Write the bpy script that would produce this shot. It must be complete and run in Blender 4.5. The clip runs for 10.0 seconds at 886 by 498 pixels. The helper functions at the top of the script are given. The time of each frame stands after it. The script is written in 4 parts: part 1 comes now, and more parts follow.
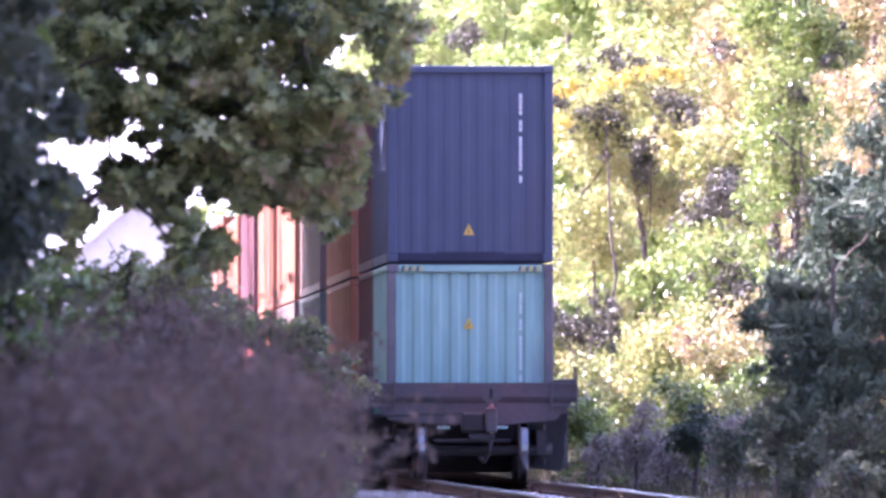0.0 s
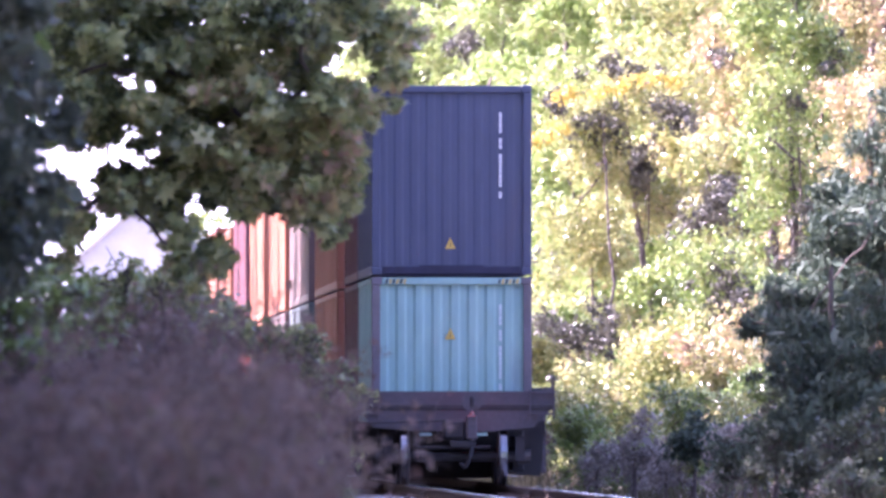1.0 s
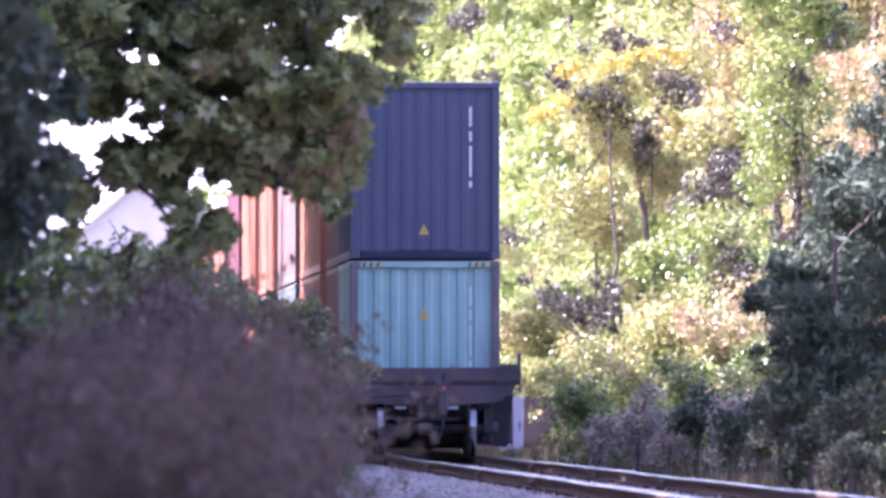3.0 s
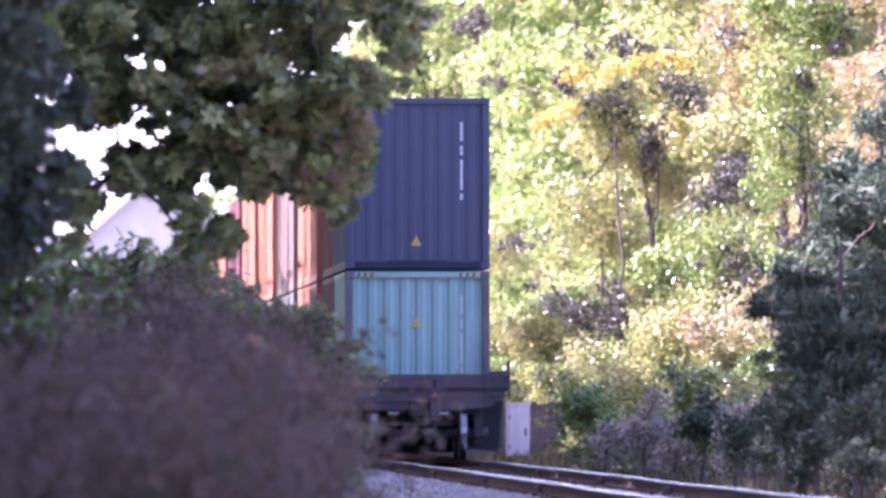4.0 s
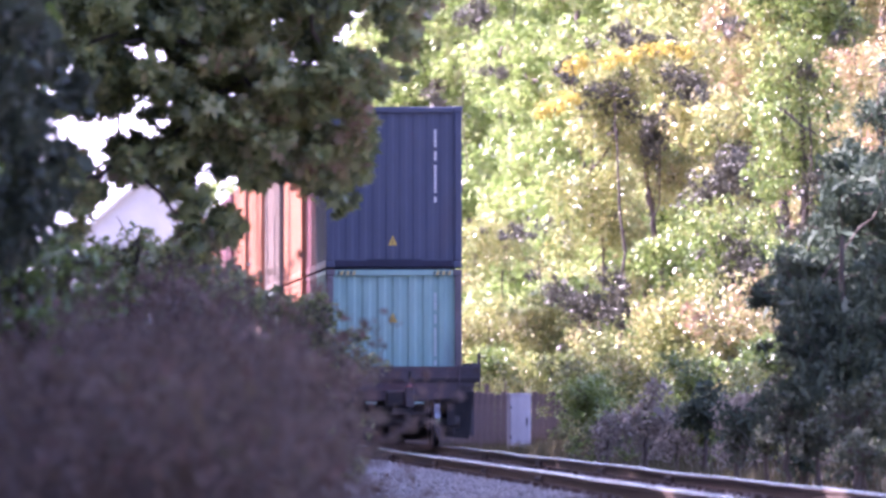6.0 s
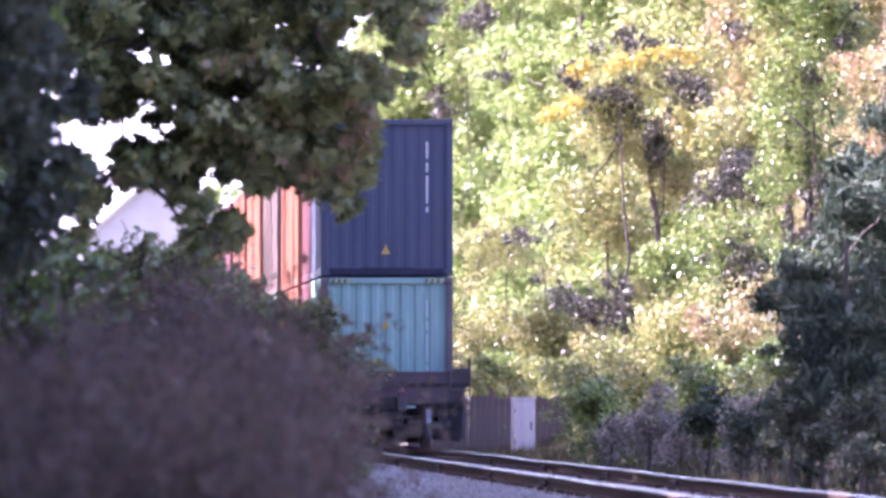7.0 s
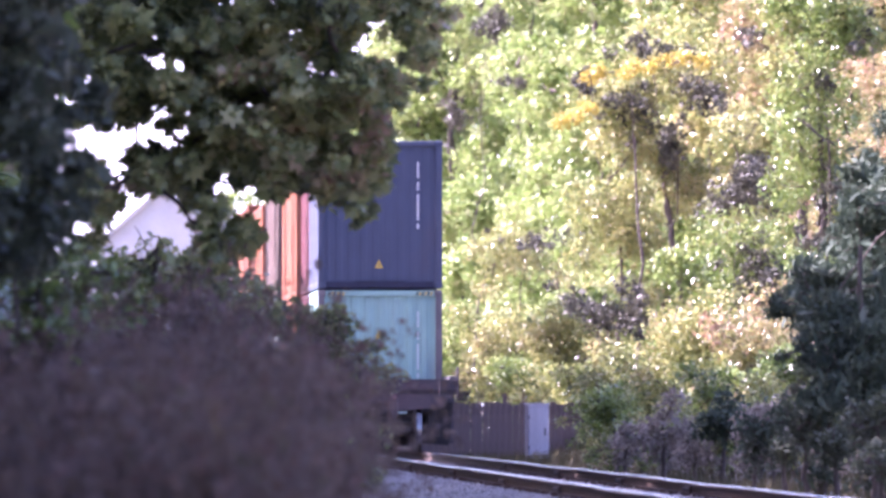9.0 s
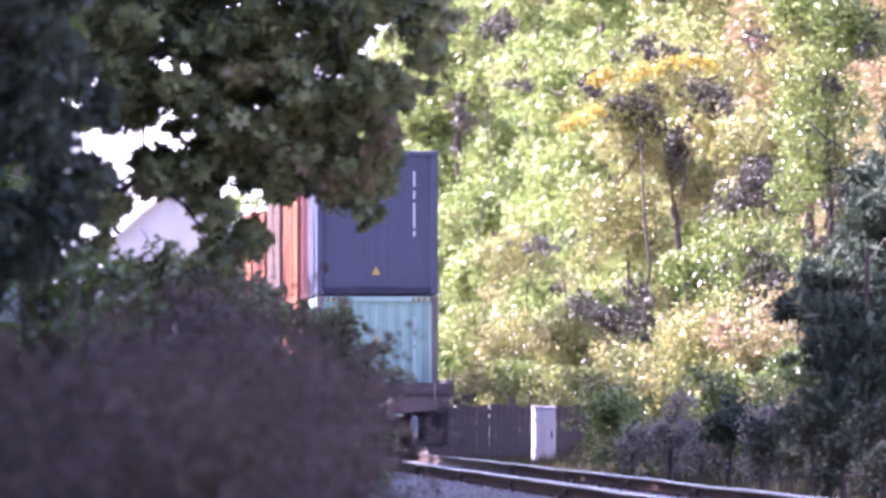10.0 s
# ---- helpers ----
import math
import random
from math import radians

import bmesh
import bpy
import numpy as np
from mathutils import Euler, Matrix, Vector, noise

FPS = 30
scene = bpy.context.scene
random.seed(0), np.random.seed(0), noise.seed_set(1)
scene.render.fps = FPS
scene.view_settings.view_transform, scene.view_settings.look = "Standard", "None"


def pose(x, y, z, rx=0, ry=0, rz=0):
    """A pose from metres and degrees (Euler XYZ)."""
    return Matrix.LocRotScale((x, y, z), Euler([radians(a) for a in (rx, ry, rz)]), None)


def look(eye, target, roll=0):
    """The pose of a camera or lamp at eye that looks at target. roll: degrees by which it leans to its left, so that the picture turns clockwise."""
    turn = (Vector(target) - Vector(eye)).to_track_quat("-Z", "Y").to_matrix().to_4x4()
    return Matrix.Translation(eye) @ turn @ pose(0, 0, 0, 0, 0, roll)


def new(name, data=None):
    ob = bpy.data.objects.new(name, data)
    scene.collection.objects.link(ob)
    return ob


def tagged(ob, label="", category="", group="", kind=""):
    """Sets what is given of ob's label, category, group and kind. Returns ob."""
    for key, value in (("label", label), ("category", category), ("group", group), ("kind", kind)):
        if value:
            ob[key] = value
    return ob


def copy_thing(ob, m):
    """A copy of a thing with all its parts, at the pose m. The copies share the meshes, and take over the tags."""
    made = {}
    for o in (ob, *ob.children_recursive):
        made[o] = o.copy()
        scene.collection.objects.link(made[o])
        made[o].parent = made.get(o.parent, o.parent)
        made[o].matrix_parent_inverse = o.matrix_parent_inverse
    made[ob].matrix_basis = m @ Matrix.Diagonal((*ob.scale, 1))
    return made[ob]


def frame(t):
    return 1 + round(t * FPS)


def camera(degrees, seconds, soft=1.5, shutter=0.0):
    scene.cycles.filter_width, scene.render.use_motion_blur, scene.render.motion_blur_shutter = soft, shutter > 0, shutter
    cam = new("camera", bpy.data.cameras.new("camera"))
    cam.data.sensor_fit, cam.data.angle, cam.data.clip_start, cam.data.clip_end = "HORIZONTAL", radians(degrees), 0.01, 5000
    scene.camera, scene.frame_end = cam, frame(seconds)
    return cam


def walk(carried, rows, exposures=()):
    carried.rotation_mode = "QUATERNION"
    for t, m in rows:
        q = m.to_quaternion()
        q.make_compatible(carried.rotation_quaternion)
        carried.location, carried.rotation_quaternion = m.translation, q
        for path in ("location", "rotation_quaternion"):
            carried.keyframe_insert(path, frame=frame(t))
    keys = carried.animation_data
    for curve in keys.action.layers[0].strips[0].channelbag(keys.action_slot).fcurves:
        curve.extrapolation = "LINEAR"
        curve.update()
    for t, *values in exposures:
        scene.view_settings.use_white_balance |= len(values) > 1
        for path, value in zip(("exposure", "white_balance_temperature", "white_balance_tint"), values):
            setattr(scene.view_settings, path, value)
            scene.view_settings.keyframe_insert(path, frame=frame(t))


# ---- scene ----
# One long-lens camera on a stand beside a straight single track. Metres, z up; the camera looks along +y.
F = 18075.0          # focal length, for a picture 1568 units wide
EYE = (0.0, 0.0, 1.27)
DEG = math.degrees
cam = camera(2 * DEG(math.atan(784 / F)), 10.0, soft=3.0)
cam.data.dof.use_dof = True
cam.data.dof.focus_distance = 175.0
cam.data.dof.aperture_fstop = 6.3

# seconds, drift of the aim to the left and upwards (same units as F)
AIM = [
    (0.0, 0.0, 0.0), (0.5, -1.5, 6.5), (1.0, -3.1, 12.8), (1.5, -5.5, 12.6), (2.0, 2.5, -15.2), (2.5, 0.0, -35.0),
    (3.3, 6.5, -31.0), (4.0, 13.8, -23.5), (4.5, 18.4, -23.0), (5.0, 23.0, -33.5), (5.5, 14.5, -42.6), (6.2, 17.0, -40.0),
    (7.0, 23.5, -33.7), (7.5, 31.5, -27.6), (8.0, 34.5, -21.6), (8.5, 42.9, -21.4), (9.0, 48.0, -23.2),
    (9.5, 56.0, -22.6), (10.0, 60.0, -18.4),
]
walk(cam, [(t, pose(*EYE, 90 + DEG(math.atan((304 + dy) / F)), 0, DEG(math.atan(dx / F)))) for t, dx, dy in AIM],
     exposures=[(0.0, 3.04, 5550, 49), (2.5, 2.86, 5550, 49), (5.0, 2.70, 5550, 49), (10.0, 2.53, 5550, 49)])

# ---- daylight: clear sky, sun high on the left and a little ahead ----
SUN_AZ, SUN_EL = 84.0, 45.0
world = bpy.data.worlds.new("sky")
scene.world = world
world.use_nodes = True
wt = world.node_tree
sky = wt.nodes.new("ShaderNodeTexSky")
sky.sky_type, sky.sun_disc = "NISHITA", False
sky.sun_elevation, sky.sun_rotation = radians(SUN_EL), radians(-SUN_AZ)
sky.dust_density, sky.air_density, sky.ozone_density = 3.5, 0.75, 0.6
wt.links.new(sky.outputs[0], wt.nodes["Background"].inputs[0])
wt.nodes["Background"].inputs[1].default_value = 0.125
TO_SUN = Vector((-math.sin(radians(SUN_AZ)) * math.cos(radians(SUN_EL)), math.cos(radians(SUN_AZ)) * math.cos(radians(SUN_EL)), math.sin(radians(SUN_EL))))
sun_data = bpy.data.lights.new("sun", "SUN")
sun_data.energy, sun_data.angle, sun_data.color = 5.0, radians(0.53), (1.0, 0.93, 0.82)
sun = new("sun", sun_data)
sun.matrix_world = look(TO_SUN * 60, (0, 0, 0))


# ---- materials ----
def mat(name, rough=0.6, metal=0.0):
    m = bpy.data.materials.new(name)
    m.use_nodes = True
    n = m.node_tree.nodes
    b = n["Principled BSDF"]
    b.inputs["Roughness"].default_value, b.inputs["Metallic"].default_value = rough, metal
    return m, m.node_tree, b


def surface(name, a, b, scale, rough=0.6, metal=0.0, fine=0.0, bump=0.15, dirt=None, stretch=(1, 1, 1)):
    """Two tones mixed by broad noise, fine grain on top, relief from the grain, and optional stains."""
    m, nt, bs = mat(name, rough, metal)
    tc = nt.nodes.new("ShaderNodeTexCoord")
    mp = nt.nodes.new("ShaderNodeMapping")
    mp.inputs["Scale"].default_value = stretch
    nt.links.new(tc.outputs["Object"], mp.inputs[0])
    n1 = nt.nodes.new("ShaderNodeTexNoise")
    n1.inputs["Scale"].default_value, n1.inputs["Detail"].default_value = scale, 4
    nt.links.new(mp.outputs[0], n1.inputs[0])
    n2 = nt.nodes.new("ShaderNodeTexNoise")
    n2.inputs["Scale"].default_value, n2.inputs["Detail"].default_value = scale * 12, 3
    nt.links.new(mp.outputs[0], n2.inputs[0])
    rp = nt.nodes.new("ShaderNodeValToRGB")
    rp.color_ramp.elements[0].position, rp.color_ramp.elements[1].position = 0.35, 0.65
    rp.color_ramp.elements[0].color, rp.color_ramp.elements[1].color = (*a, 1), (*b, 1)
    nt.links.new(n1.outputs[0], rp.inputs[0])
    out = rp.outputs[0]
    if fine:
        mx = nt.nodes.new("ShaderNodeMix")
        mx.data_type, mx.blend_type = "RGBA", "OVERLAY"
        mx.inputs[0].default_value = fine
        nt.links.new(out, mx.inputs[6])
        nt.links.new(n2.outputs[0], mx.inputs[7])
        out = mx.outputs[2]
    if dirt:
        n3 = nt.nodes.new("ShaderNodeTexNoise")
        n3.inputs["Scale"].default_value, n3.inputs["Detail"].default_value = scale * 3.1, 6
        nt.links.new(mp.outputs[0], n3.inputs[0])
        r3 = nt.nodes.new("ShaderNodeValToRGB")
        r3.color_ramp.elements[0].position, r3.color_ramp.elements[1].position = 0.56, 0.72
        nt.links.new(n3.outputs[0], r3.inputs[0])
        mx = nt.nodes.new("ShaderNodeMix")
        mx.data_type = "RGBA"
        nt.links.new(r3.outputs[0], mx.inputs[0])
        nt.links.new(out, mx.inputs[6])
        mx.inputs[7].default_value = (*dirt, 1)
        out = mx.outputs[2]
    nt.links.new(out, bs.inputs["Base Color"])
    if bump:
        bp = nt.nodes.new("ShaderNodeBump")
        bp.inputs["Strength"].default_value, bp.inputs["Distance"].default_value = bump, 0.02
        nt.links.new(n2.outputs[0], bp.inputs["Height"])
        nt.links.new(bp.outputs[0], bs.inputs["Normal"])
    return m


def leafy(name, tones, through_light=0.45, rough=0.45, spec=0.5):
    """Leaves: each one takes its own tone from the row of tones; some light passes through them."""
    m, nt, bs = mat(name, rough)
    bs.inputs["Specular IOR Level"].default_value = spec
    g = nt.nodes.new("ShaderNodeNewGeometry")
    rp = nt.nodes.new("ShaderNodeValToRGB")
    els = rp.color_ramp.elements
    while len(els) < len(tones):
        els.new(0.5)
    for i, c in enumerate(tones):
        els[i].position, els[i].color = i / (len(tones) - 1), (*c, 1)
    tc = nt.nodes.new("ShaderNodeTexCoord")
    ns = nt.nodes.new("ShaderNodeTexNoise")
    ns.inputs["Scale"].default_value, ns.inputs["Detail"].default_value = 0.7, 2
    nt.links.new(tc.outputs["Object"], ns.inputs[0])
    ad = nt.nodes.new("ShaderNodeMath")
    ad.operation = "MULTIPLY_ADD"
    nt.links.new(g.outputs["Random Per Island"], ad.inputs[0])
    ad.inputs[1].default_value = 0.55
    sb = nt.nodes.new("ShaderNodeMath")
    sb.operation = "MULTIPLY_ADD"
    nt.links.new(ns.outputs[0], sb.inputs[0])
    sb.inputs[1].default_value, sb.inputs[2].default_value = 1.6, -0.58
    nt.links.new(sb.outputs[0], ad.inputs[2])
    nt.links.new(ad.outputs[0], rp.inputs[0])
    nt.links.new(rp.outputs[0], bs.inputs["Base Color"])
    tr = nt.nodes.new("ShaderNodeBsdfTranslucent")
    nt.links.new(rp.outputs[0], tr.inputs[0])
    mx = nt.nodes.new("ShaderNodeMixShader")
    mx.inputs[0].default_value = through_light
    nt.links.new(bs.outputs[0], mx.inputs[1])
    nt.links.new(tr.outputs[0], mx.inputs[2])
    nt.links.new(mx.outputs[0], nt.nodes["Material Output"].inputs[0])
    return m


def glow(name, colour, strength):
    m, nt, bs = mat(name, 0.3)
    bs.inputs["Base Color"].default_value = (*colour, 1)
    bs.inputs["Emission Color"].default_value = (*colour, 1)
    bs.inputs["Emission Strength"].default_value = strength
    return m


M_BLUE = surface("blue_paint", (0.050, 0.061, 0.104), (0.063, 0.074, 0.120), 0.6, 0.5, fine=0.15, bump=0.05, dirt=(0.060, 0.062, 0.098), stretch=(1, 1, 0.3))
M_CYAN = surface("pale_blue_paint", (0.220, 0.385, 0.342), (0.278, 0.442, 0.394), 0.6, 0.5, fine=0.15, bump=0.05, dirt=(0.19, 0.29, 0.28), stretch=(1, 1, 0.3))
M_POST = surface("dull_brown_grey_paint", (0.10, 0.09, 0.10), (0.15, 0.13, 0.14), 1.5, 0.6, fine=0.2)
M_MAROON = surface("maroon_paint", (0.075, 0.018, 0.026), (0.105, 0.026, 0.035), 0.6, 0.5, fine=0.15, bump=0.05, dirt=(0.07, 0.025, 0.022), stretch=(1, 1, 0.3))
M_ORANGE = surface("orange_paint", (0.20, 0.065, 0.03), (0.26, 0.085, 0.038), 0.6, 0.5, fine=0.15, bump=0.05, dirt=(0.14, 0.045, 0.03), stretch=(1, 1, 0.3))
M_RED = surface("red_paint", (0.26, 0.045, 0.035), (0.33, 0.06, 0.045), 0.6, 0.5, fine=0.15, bump=0.05, dirt=(0.16, 0.04, 0.03), stretch=(1, 1, 0.3))
M_GREYGREEN = surface("grey_green_paint", (0.05, 0.07, 0.066), (0.07, 0.09, 0.085), 0.6, 0.5, fine=0.15, bump=0.05, dirt=(0.06, 0.055, 0.05), stretch=(1, 1, 0.3))
M_PALE = surface("pale_grey_paint", (0.085, 0.054, 0.046), (0.115, 0.075, 0.064), 0.6, 0.5, fine=0.15, bump=0.05, dirt=(0.07, 0.05, 0.045), stretch=(1, 1, 0.3))
M_CARBODY = surface("dull_brown_car_paint", (0.050, 0.044, 0.052), (0.075, 0.062, 0.068), 1.2, 0.7, fine=0.3, bump=0.15, dirt=(0.05, 0.035, 0.03))
M_GRIME = surface("black_grime", (0.018, 0.016, 0.018), (0.035, 0.03, 0.03), 3, 0.8, fine=0.3, bump=0.25)
M_WHEEL = surface("worn_wheel_steel", (0.045, 0.04, 0.038), (0.08, 0.07, 0.065), 4, 0.6, 0.5, fine=0.2)
M_TREAD = surface("polished_tread_steel", (0.45, 0.45, 0.47), (0.58, 0.58, 0.6), 5, 0.22, 0.9, bump=0.03)
M_WHEELTREAD = surface("worn_tread_steel", (0.15, 0.15, 0.155), (0.22, 0.22, 0.225), 5, 0.2, 1.0, bump=0.03)
M_RAILSIDE = surface("rusty_rail_steel", (0.05, 0.033, 0.028), (0.09, 0.055, 0.042), 3, 0.75, 0.2, fine=0.3)
M_TIE = surface("creosoted_wood", (0.05, 0.04, 0.036), (0.10, 0.08, 0.065), 2, 0.85, fine=0.4, bump=0.4, stretch=(1, 8, 1))
M_BALLAST = surface("grey_ballast_stone", (0.20, 0.19, 0.19), (0.34, 0.32, 0.31), 1.2, 0.9, fine=0.8, bump=0.9)
M_STONE = surface("crushed_stone", (0.20, 0.19, 0.19), (0.38, 0.36, 0.35), 9, 0.9, fine=0.5, bump=0.4)
M_SOIL = surface("dry_soil_and_leaf_litter", (0.09, 0.075, 0.055), (0.17, 0.14, 0.10), 0.25, 0.95, fine=0.8, bump=0.8)
M_YELLOW = surface("yellow_sign_film", (0.52, 0.34, 0.05), (0.62, 0.42, 0.08), 8, 0.5)
M_BLACK = surface("black_sign_film", (0.02, 0.02, 0.02), (0.03, 0.03, 0.03), 8, 0.4)
M_WHITE = surface("white_sign_film", (0.58, 0.58, 0.60), (0.66, 0.66, 0.68), 8, 0.4)
M_FADEDBAR = surface("faded_white_film", (0.46, 0.54, 0.54), (0.52, 0.60, 0.60), 8, 0.4)
# shade of the recess and the gap between tiers, as a dark colour
M_RECESS_SHADE = surface("recess_shade_paint", (0.012, 0.014, 0.035), (0.02, 0.022, 0.05), 4, 0.7)
M_GALV = surface("weathered_grey_metal", (0.36, 0.35, 0.38), (0.44, 0.43, 0.46), 1.5, 0.55, 0.0, fine=0.2, bump=0.1, stretch=(3, 3, 0.4))
M_FENCE = surface("grey_brown_fence_wood", (0.135, 0.10, 0.092), (0.20, 0.15, 0.14), 1.8, 0.85, fine=0.4, bump=0.4, stretch=(6, 6, 0.6))
M_BARK = surface("grey_brown_bark", (0.06, 0.045, 0.038), (0.12, 0.095, 0.08), 2.5, 0.9, fine=0.5, bump=0.8, stretch=(3, 3, 0.6))
M_TWIG = surface("dry_twig_bark", (0.12, 0.092, 0.08), (0.20, 0.155, 0.135), 3, 0.9, fine=0.4, bump=0.3)
M_SIDING = surface("pale_grey_siding", (0.42, 0.42, 0.44), (0.48, 0.48, 0.50), 0.8, 0.6, fine=0.1)
M_ROOF = surface("grey_roof", (0.45, 0.45, 0.47), (0.55, 0.55, 0.56), 1.5, 0.8, fine=0.3)
M_GLASS = mat("window_glass", 0.05)[0]
M_GLASS.node_tree.nodes["Principled BSDF"].inputs["Base Color"].default_value = (0.03, 0.035, 0.04, 1)
M_LAMP_ON = glow("red_marker_light", (1.0, 0.012, 0.014), 0.5)
M_LAMP_CORE = glow("red_marker_bulb", (1.0, 0.45, 0.45), 4.0)
M_HAZE = glow("bright_hazy_sky", (1.0, 0.99, 1.0), 0.55)
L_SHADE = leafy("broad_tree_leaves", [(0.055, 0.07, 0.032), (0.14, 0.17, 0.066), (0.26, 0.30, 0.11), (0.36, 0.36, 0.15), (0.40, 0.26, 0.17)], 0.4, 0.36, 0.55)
L_FAR = leafy("pale_green_leaves", [(0.12, 0.17, 0.055), (0.20, 0.28, 0.075), (0.27, 0.35, 0.10), (0.33, 0.37, 0.14), (0.36, 0.34, 0.18)], 0.35)
L_OLIVE = leafy("olive_and_yellow_leaves", [(0.10, 0.125, 0.04), (0.20, 0.235, 0.07), (0.31, 0.325, 0.10), (0.40, 0.37, 0.14), (0.40, 0.30, 0.17)], 0.3, 0.3, 0.6)
L_GREEN = leafy("mid_green_leaves", [(0.07, 0.10, 0.03), (0.12, 0.175, 0.045), (0.19, 0.26, 0.06), (0.27, 0.32, 0.09), (0.33, 0.31, 0.12)], 0.3, 0.3, 0.6)
L_RUST = leafy("rusty_turning_leaves", [(0.12, 0.135, 0.05), (0.23, 0.24, 0.08), (0.33, 0.29, 0.12), (0.37, 0.26, 0.15), (0.38, 0.18, 0.13)], 0.3, 0.3, 0.6)
# leaves coloured dark to stand in for shade in and beyond the woods
L_SHADETONE = leafy("shade_toned_leaves", [(0.045, 0.042, 0.036), (0.068, 0.066, 0.048), (0.092, 0.09, 0.06), (0.115, 0.095, 0.07)], 0.25, 0.4, 0.35)
L_DARK = leafy("dark_blue_green_needles", [(0.042, 0.062, 0.048), (0.06, 0.086, 0.058), (0.08, 0.108, 0.068), (0.10, 0.11, 0.075)], 0.2, 0.6, 0.15)
L_DIM = leafy("dim_green_leaves", [(0.045, 0.055, 0.036), (0.07, 0.085, 0.052), (0.10, 0.118, 0.068), (0.13, 0.13, 0.085)], 0.25, 0.5, 0.3)
L_GOLD = leafy("golden_turning_leaves", [(0.25, 0.20, 0.03), (0.42, 0.33, 0.05), (0.50, 0.40, 0.08), (0.36, 0.34, 0.09)], 0.35, 0.35, 0.5)
L_DRY = leafy("dry_brush_leaves", [(0.095, 0.068, 0.058), (0.14, 0.10, 0.083), (0.165, 0.125, 0.092), (0.18, 0.11, 0.09), (0.125, 0.12, 0.06)], 0.3, 0.7, 0.2)
L_STRAW = leafy("faded_weed_leaves", [(0.17, 0.155, 0.13), (0.25, 0.22, 0.18), (0.31, 0.27, 0.23), (0.26, 0.26, 0.15)], 0.3, 0.7, 0.2)
L_GRASS = leafy("dry_grass_blades", [(0.05, 0.045, 0.025), (0.07, 0.07, 0.03), (0.10, 0.085, 0.045), (0.09, 0.065, 0.05)], 0.3, 0.7, 0.2)


# ---- mesh helpers ----
def finish(name, bm, material, smooth=False):
    me = bpy.data.meshes.new(name)
    bm.to_mesh(me)
    bm.free()
    for m in material if isinstance(material, (list, tuple)) else (material,):
        me.materials.append(m)
    if smooth:
        me.polygons.foreach_set("use_smooth", [True] * len(me.polygons))
    return me


def part(name, bm, material, parent, label="", smooth=False):
    ob = new(name, finish(name, bm, material, smooth))
    ob.parent = parent
    return tagged(ob, label)


def box(bm, x0, x1, y0, y1, z0, z1, bevel=0.0):
    r = bmesh.ops.create_cube(bm, size=1.0, matrix=Matrix.LocRotScale(((x0 + x1) / 2, (y0 + y1) / 2, (z0 + z1) / 2), None, (x1 - x0, y1 - y0, z1 - z0)))
    if bevel:
        es = {e for v in r["verts"] for e in v.link_edges}
        bmesh.ops.bevel(bm, geom=list(es), offset=bevel, segments=1, affect="EDGES")
    return bm


def boxed(*dims, bevel=0.0):
    return box(bmesh.new(), *dims, bevel=bevel)


def rod(bm, p, q, r0, r1=None, seg=8):
    p, q = Vector(p), Vector(q)
    d = q - p
    m = Matrix.Translation((p + q) / 2) @ d.to_track_quat("Z", "Y").to_matrix().to_4x4()
    bmesh.ops.create_cone(bm, cap_ends=True, segments=seg, radius1=r0, radius2=r0 if r1 is None else r1, depth=d.length, matrix=m)
    return bm


def prism(bm, outline, y0, y1):
    """Extrude an outline of (x, z) points along y."""
    a = [bm.verts.new((x, y0, z)) for x, z in outline]
    b = [bm.verts.new((x, y1, z)) for x, z in outline]
    n = len(outline)
    bm.faces.new(a), bm.faces.new(b[::-1])
    for i in range(n):
        bm.faces.new((a[i], b[i], b[(i + 1) % n], a[(i + 1) % n]))
    bmesh.ops.recalc_face_normals(bm, faces=bm.faces)
    return bm


def arrays(name, verts, faces, material):
    """A mesh from arrays of points and of faces with equal corner counts."""
    me = bpy.data.meshes.new(name)
    n, k = faces.shape
    me.vertices.add(len(verts)), me.loops.add(n * k), me.polygons.add(n)
    me.vertices.foreach_set("co", verts.astype(np.float32).ravel())
    me.loops.foreach_set("vertex_index", faces.astype(np.int32).ravel())
    me.polygons.foreach_set("loop_start", np.arange(0, n * k, k, dtype=np.int32))
    me.update(calc_edges=True)
    me.materials.append(material)
    return me


def empty(name, m=None):
    ob = new(name)
    ob.empty_display_size = 0.3
    if m is not None:
        ob.matrix_world = m
    return ob


class Tubes:
    """Tapered branch tubes gathered into arrays."""

    def __init__(self):
        self.v, self.f, self.n = [], [], 0

    def add(self, pts, radii, seg=6):
        pts = [np.asarray(p, float) for p in pts]
        an = np.arange(seg) * 2 * np.pi / seg
        for i, (p, r) in enumerate(zip(pts, radii)):
            d = pts[min(i + 1, len(pts) - 1)] - pts[max(i - 1, 0)]
            d = d / (np.linalg.norm(d) + 1e-9)
            a = np.cross(d, (0.31, 0.9, 0.2) if abs(d[1]) < 0.8 else (1, 0, 0))
            a /= np.linalg.norm(a)
            b = np.cross(d, a)
            self.v.append(p + r * (np.cos(an)[:, None] * a + np.sin(an)[:, None] * b))
        k = np.arange(seg)
        k2 = (k + 1) % seg
        for i in range(len(pts) - 1):
            o, q = self.n + i * seg, self.n + (i + 1) * seg
            self.f.append(np.stack([o + k, o + k2, q + k2, q + k], 1))
        self.n += len(pts) * seg

    def mesh(self, name, material):
        return arrays(name, np.concatenate(self.v), np.concatenate(self.f), material)


# ---- the line of the track: straight, a little across the view ----
SLOPE = -0.0434                      # metres across for a metre ahead
RT = 0.42                            # top of the rail
TURN = math.atan(SLOPE)


def line_x(y):
    return 0.40 + SLOPE * (y - 150.0)


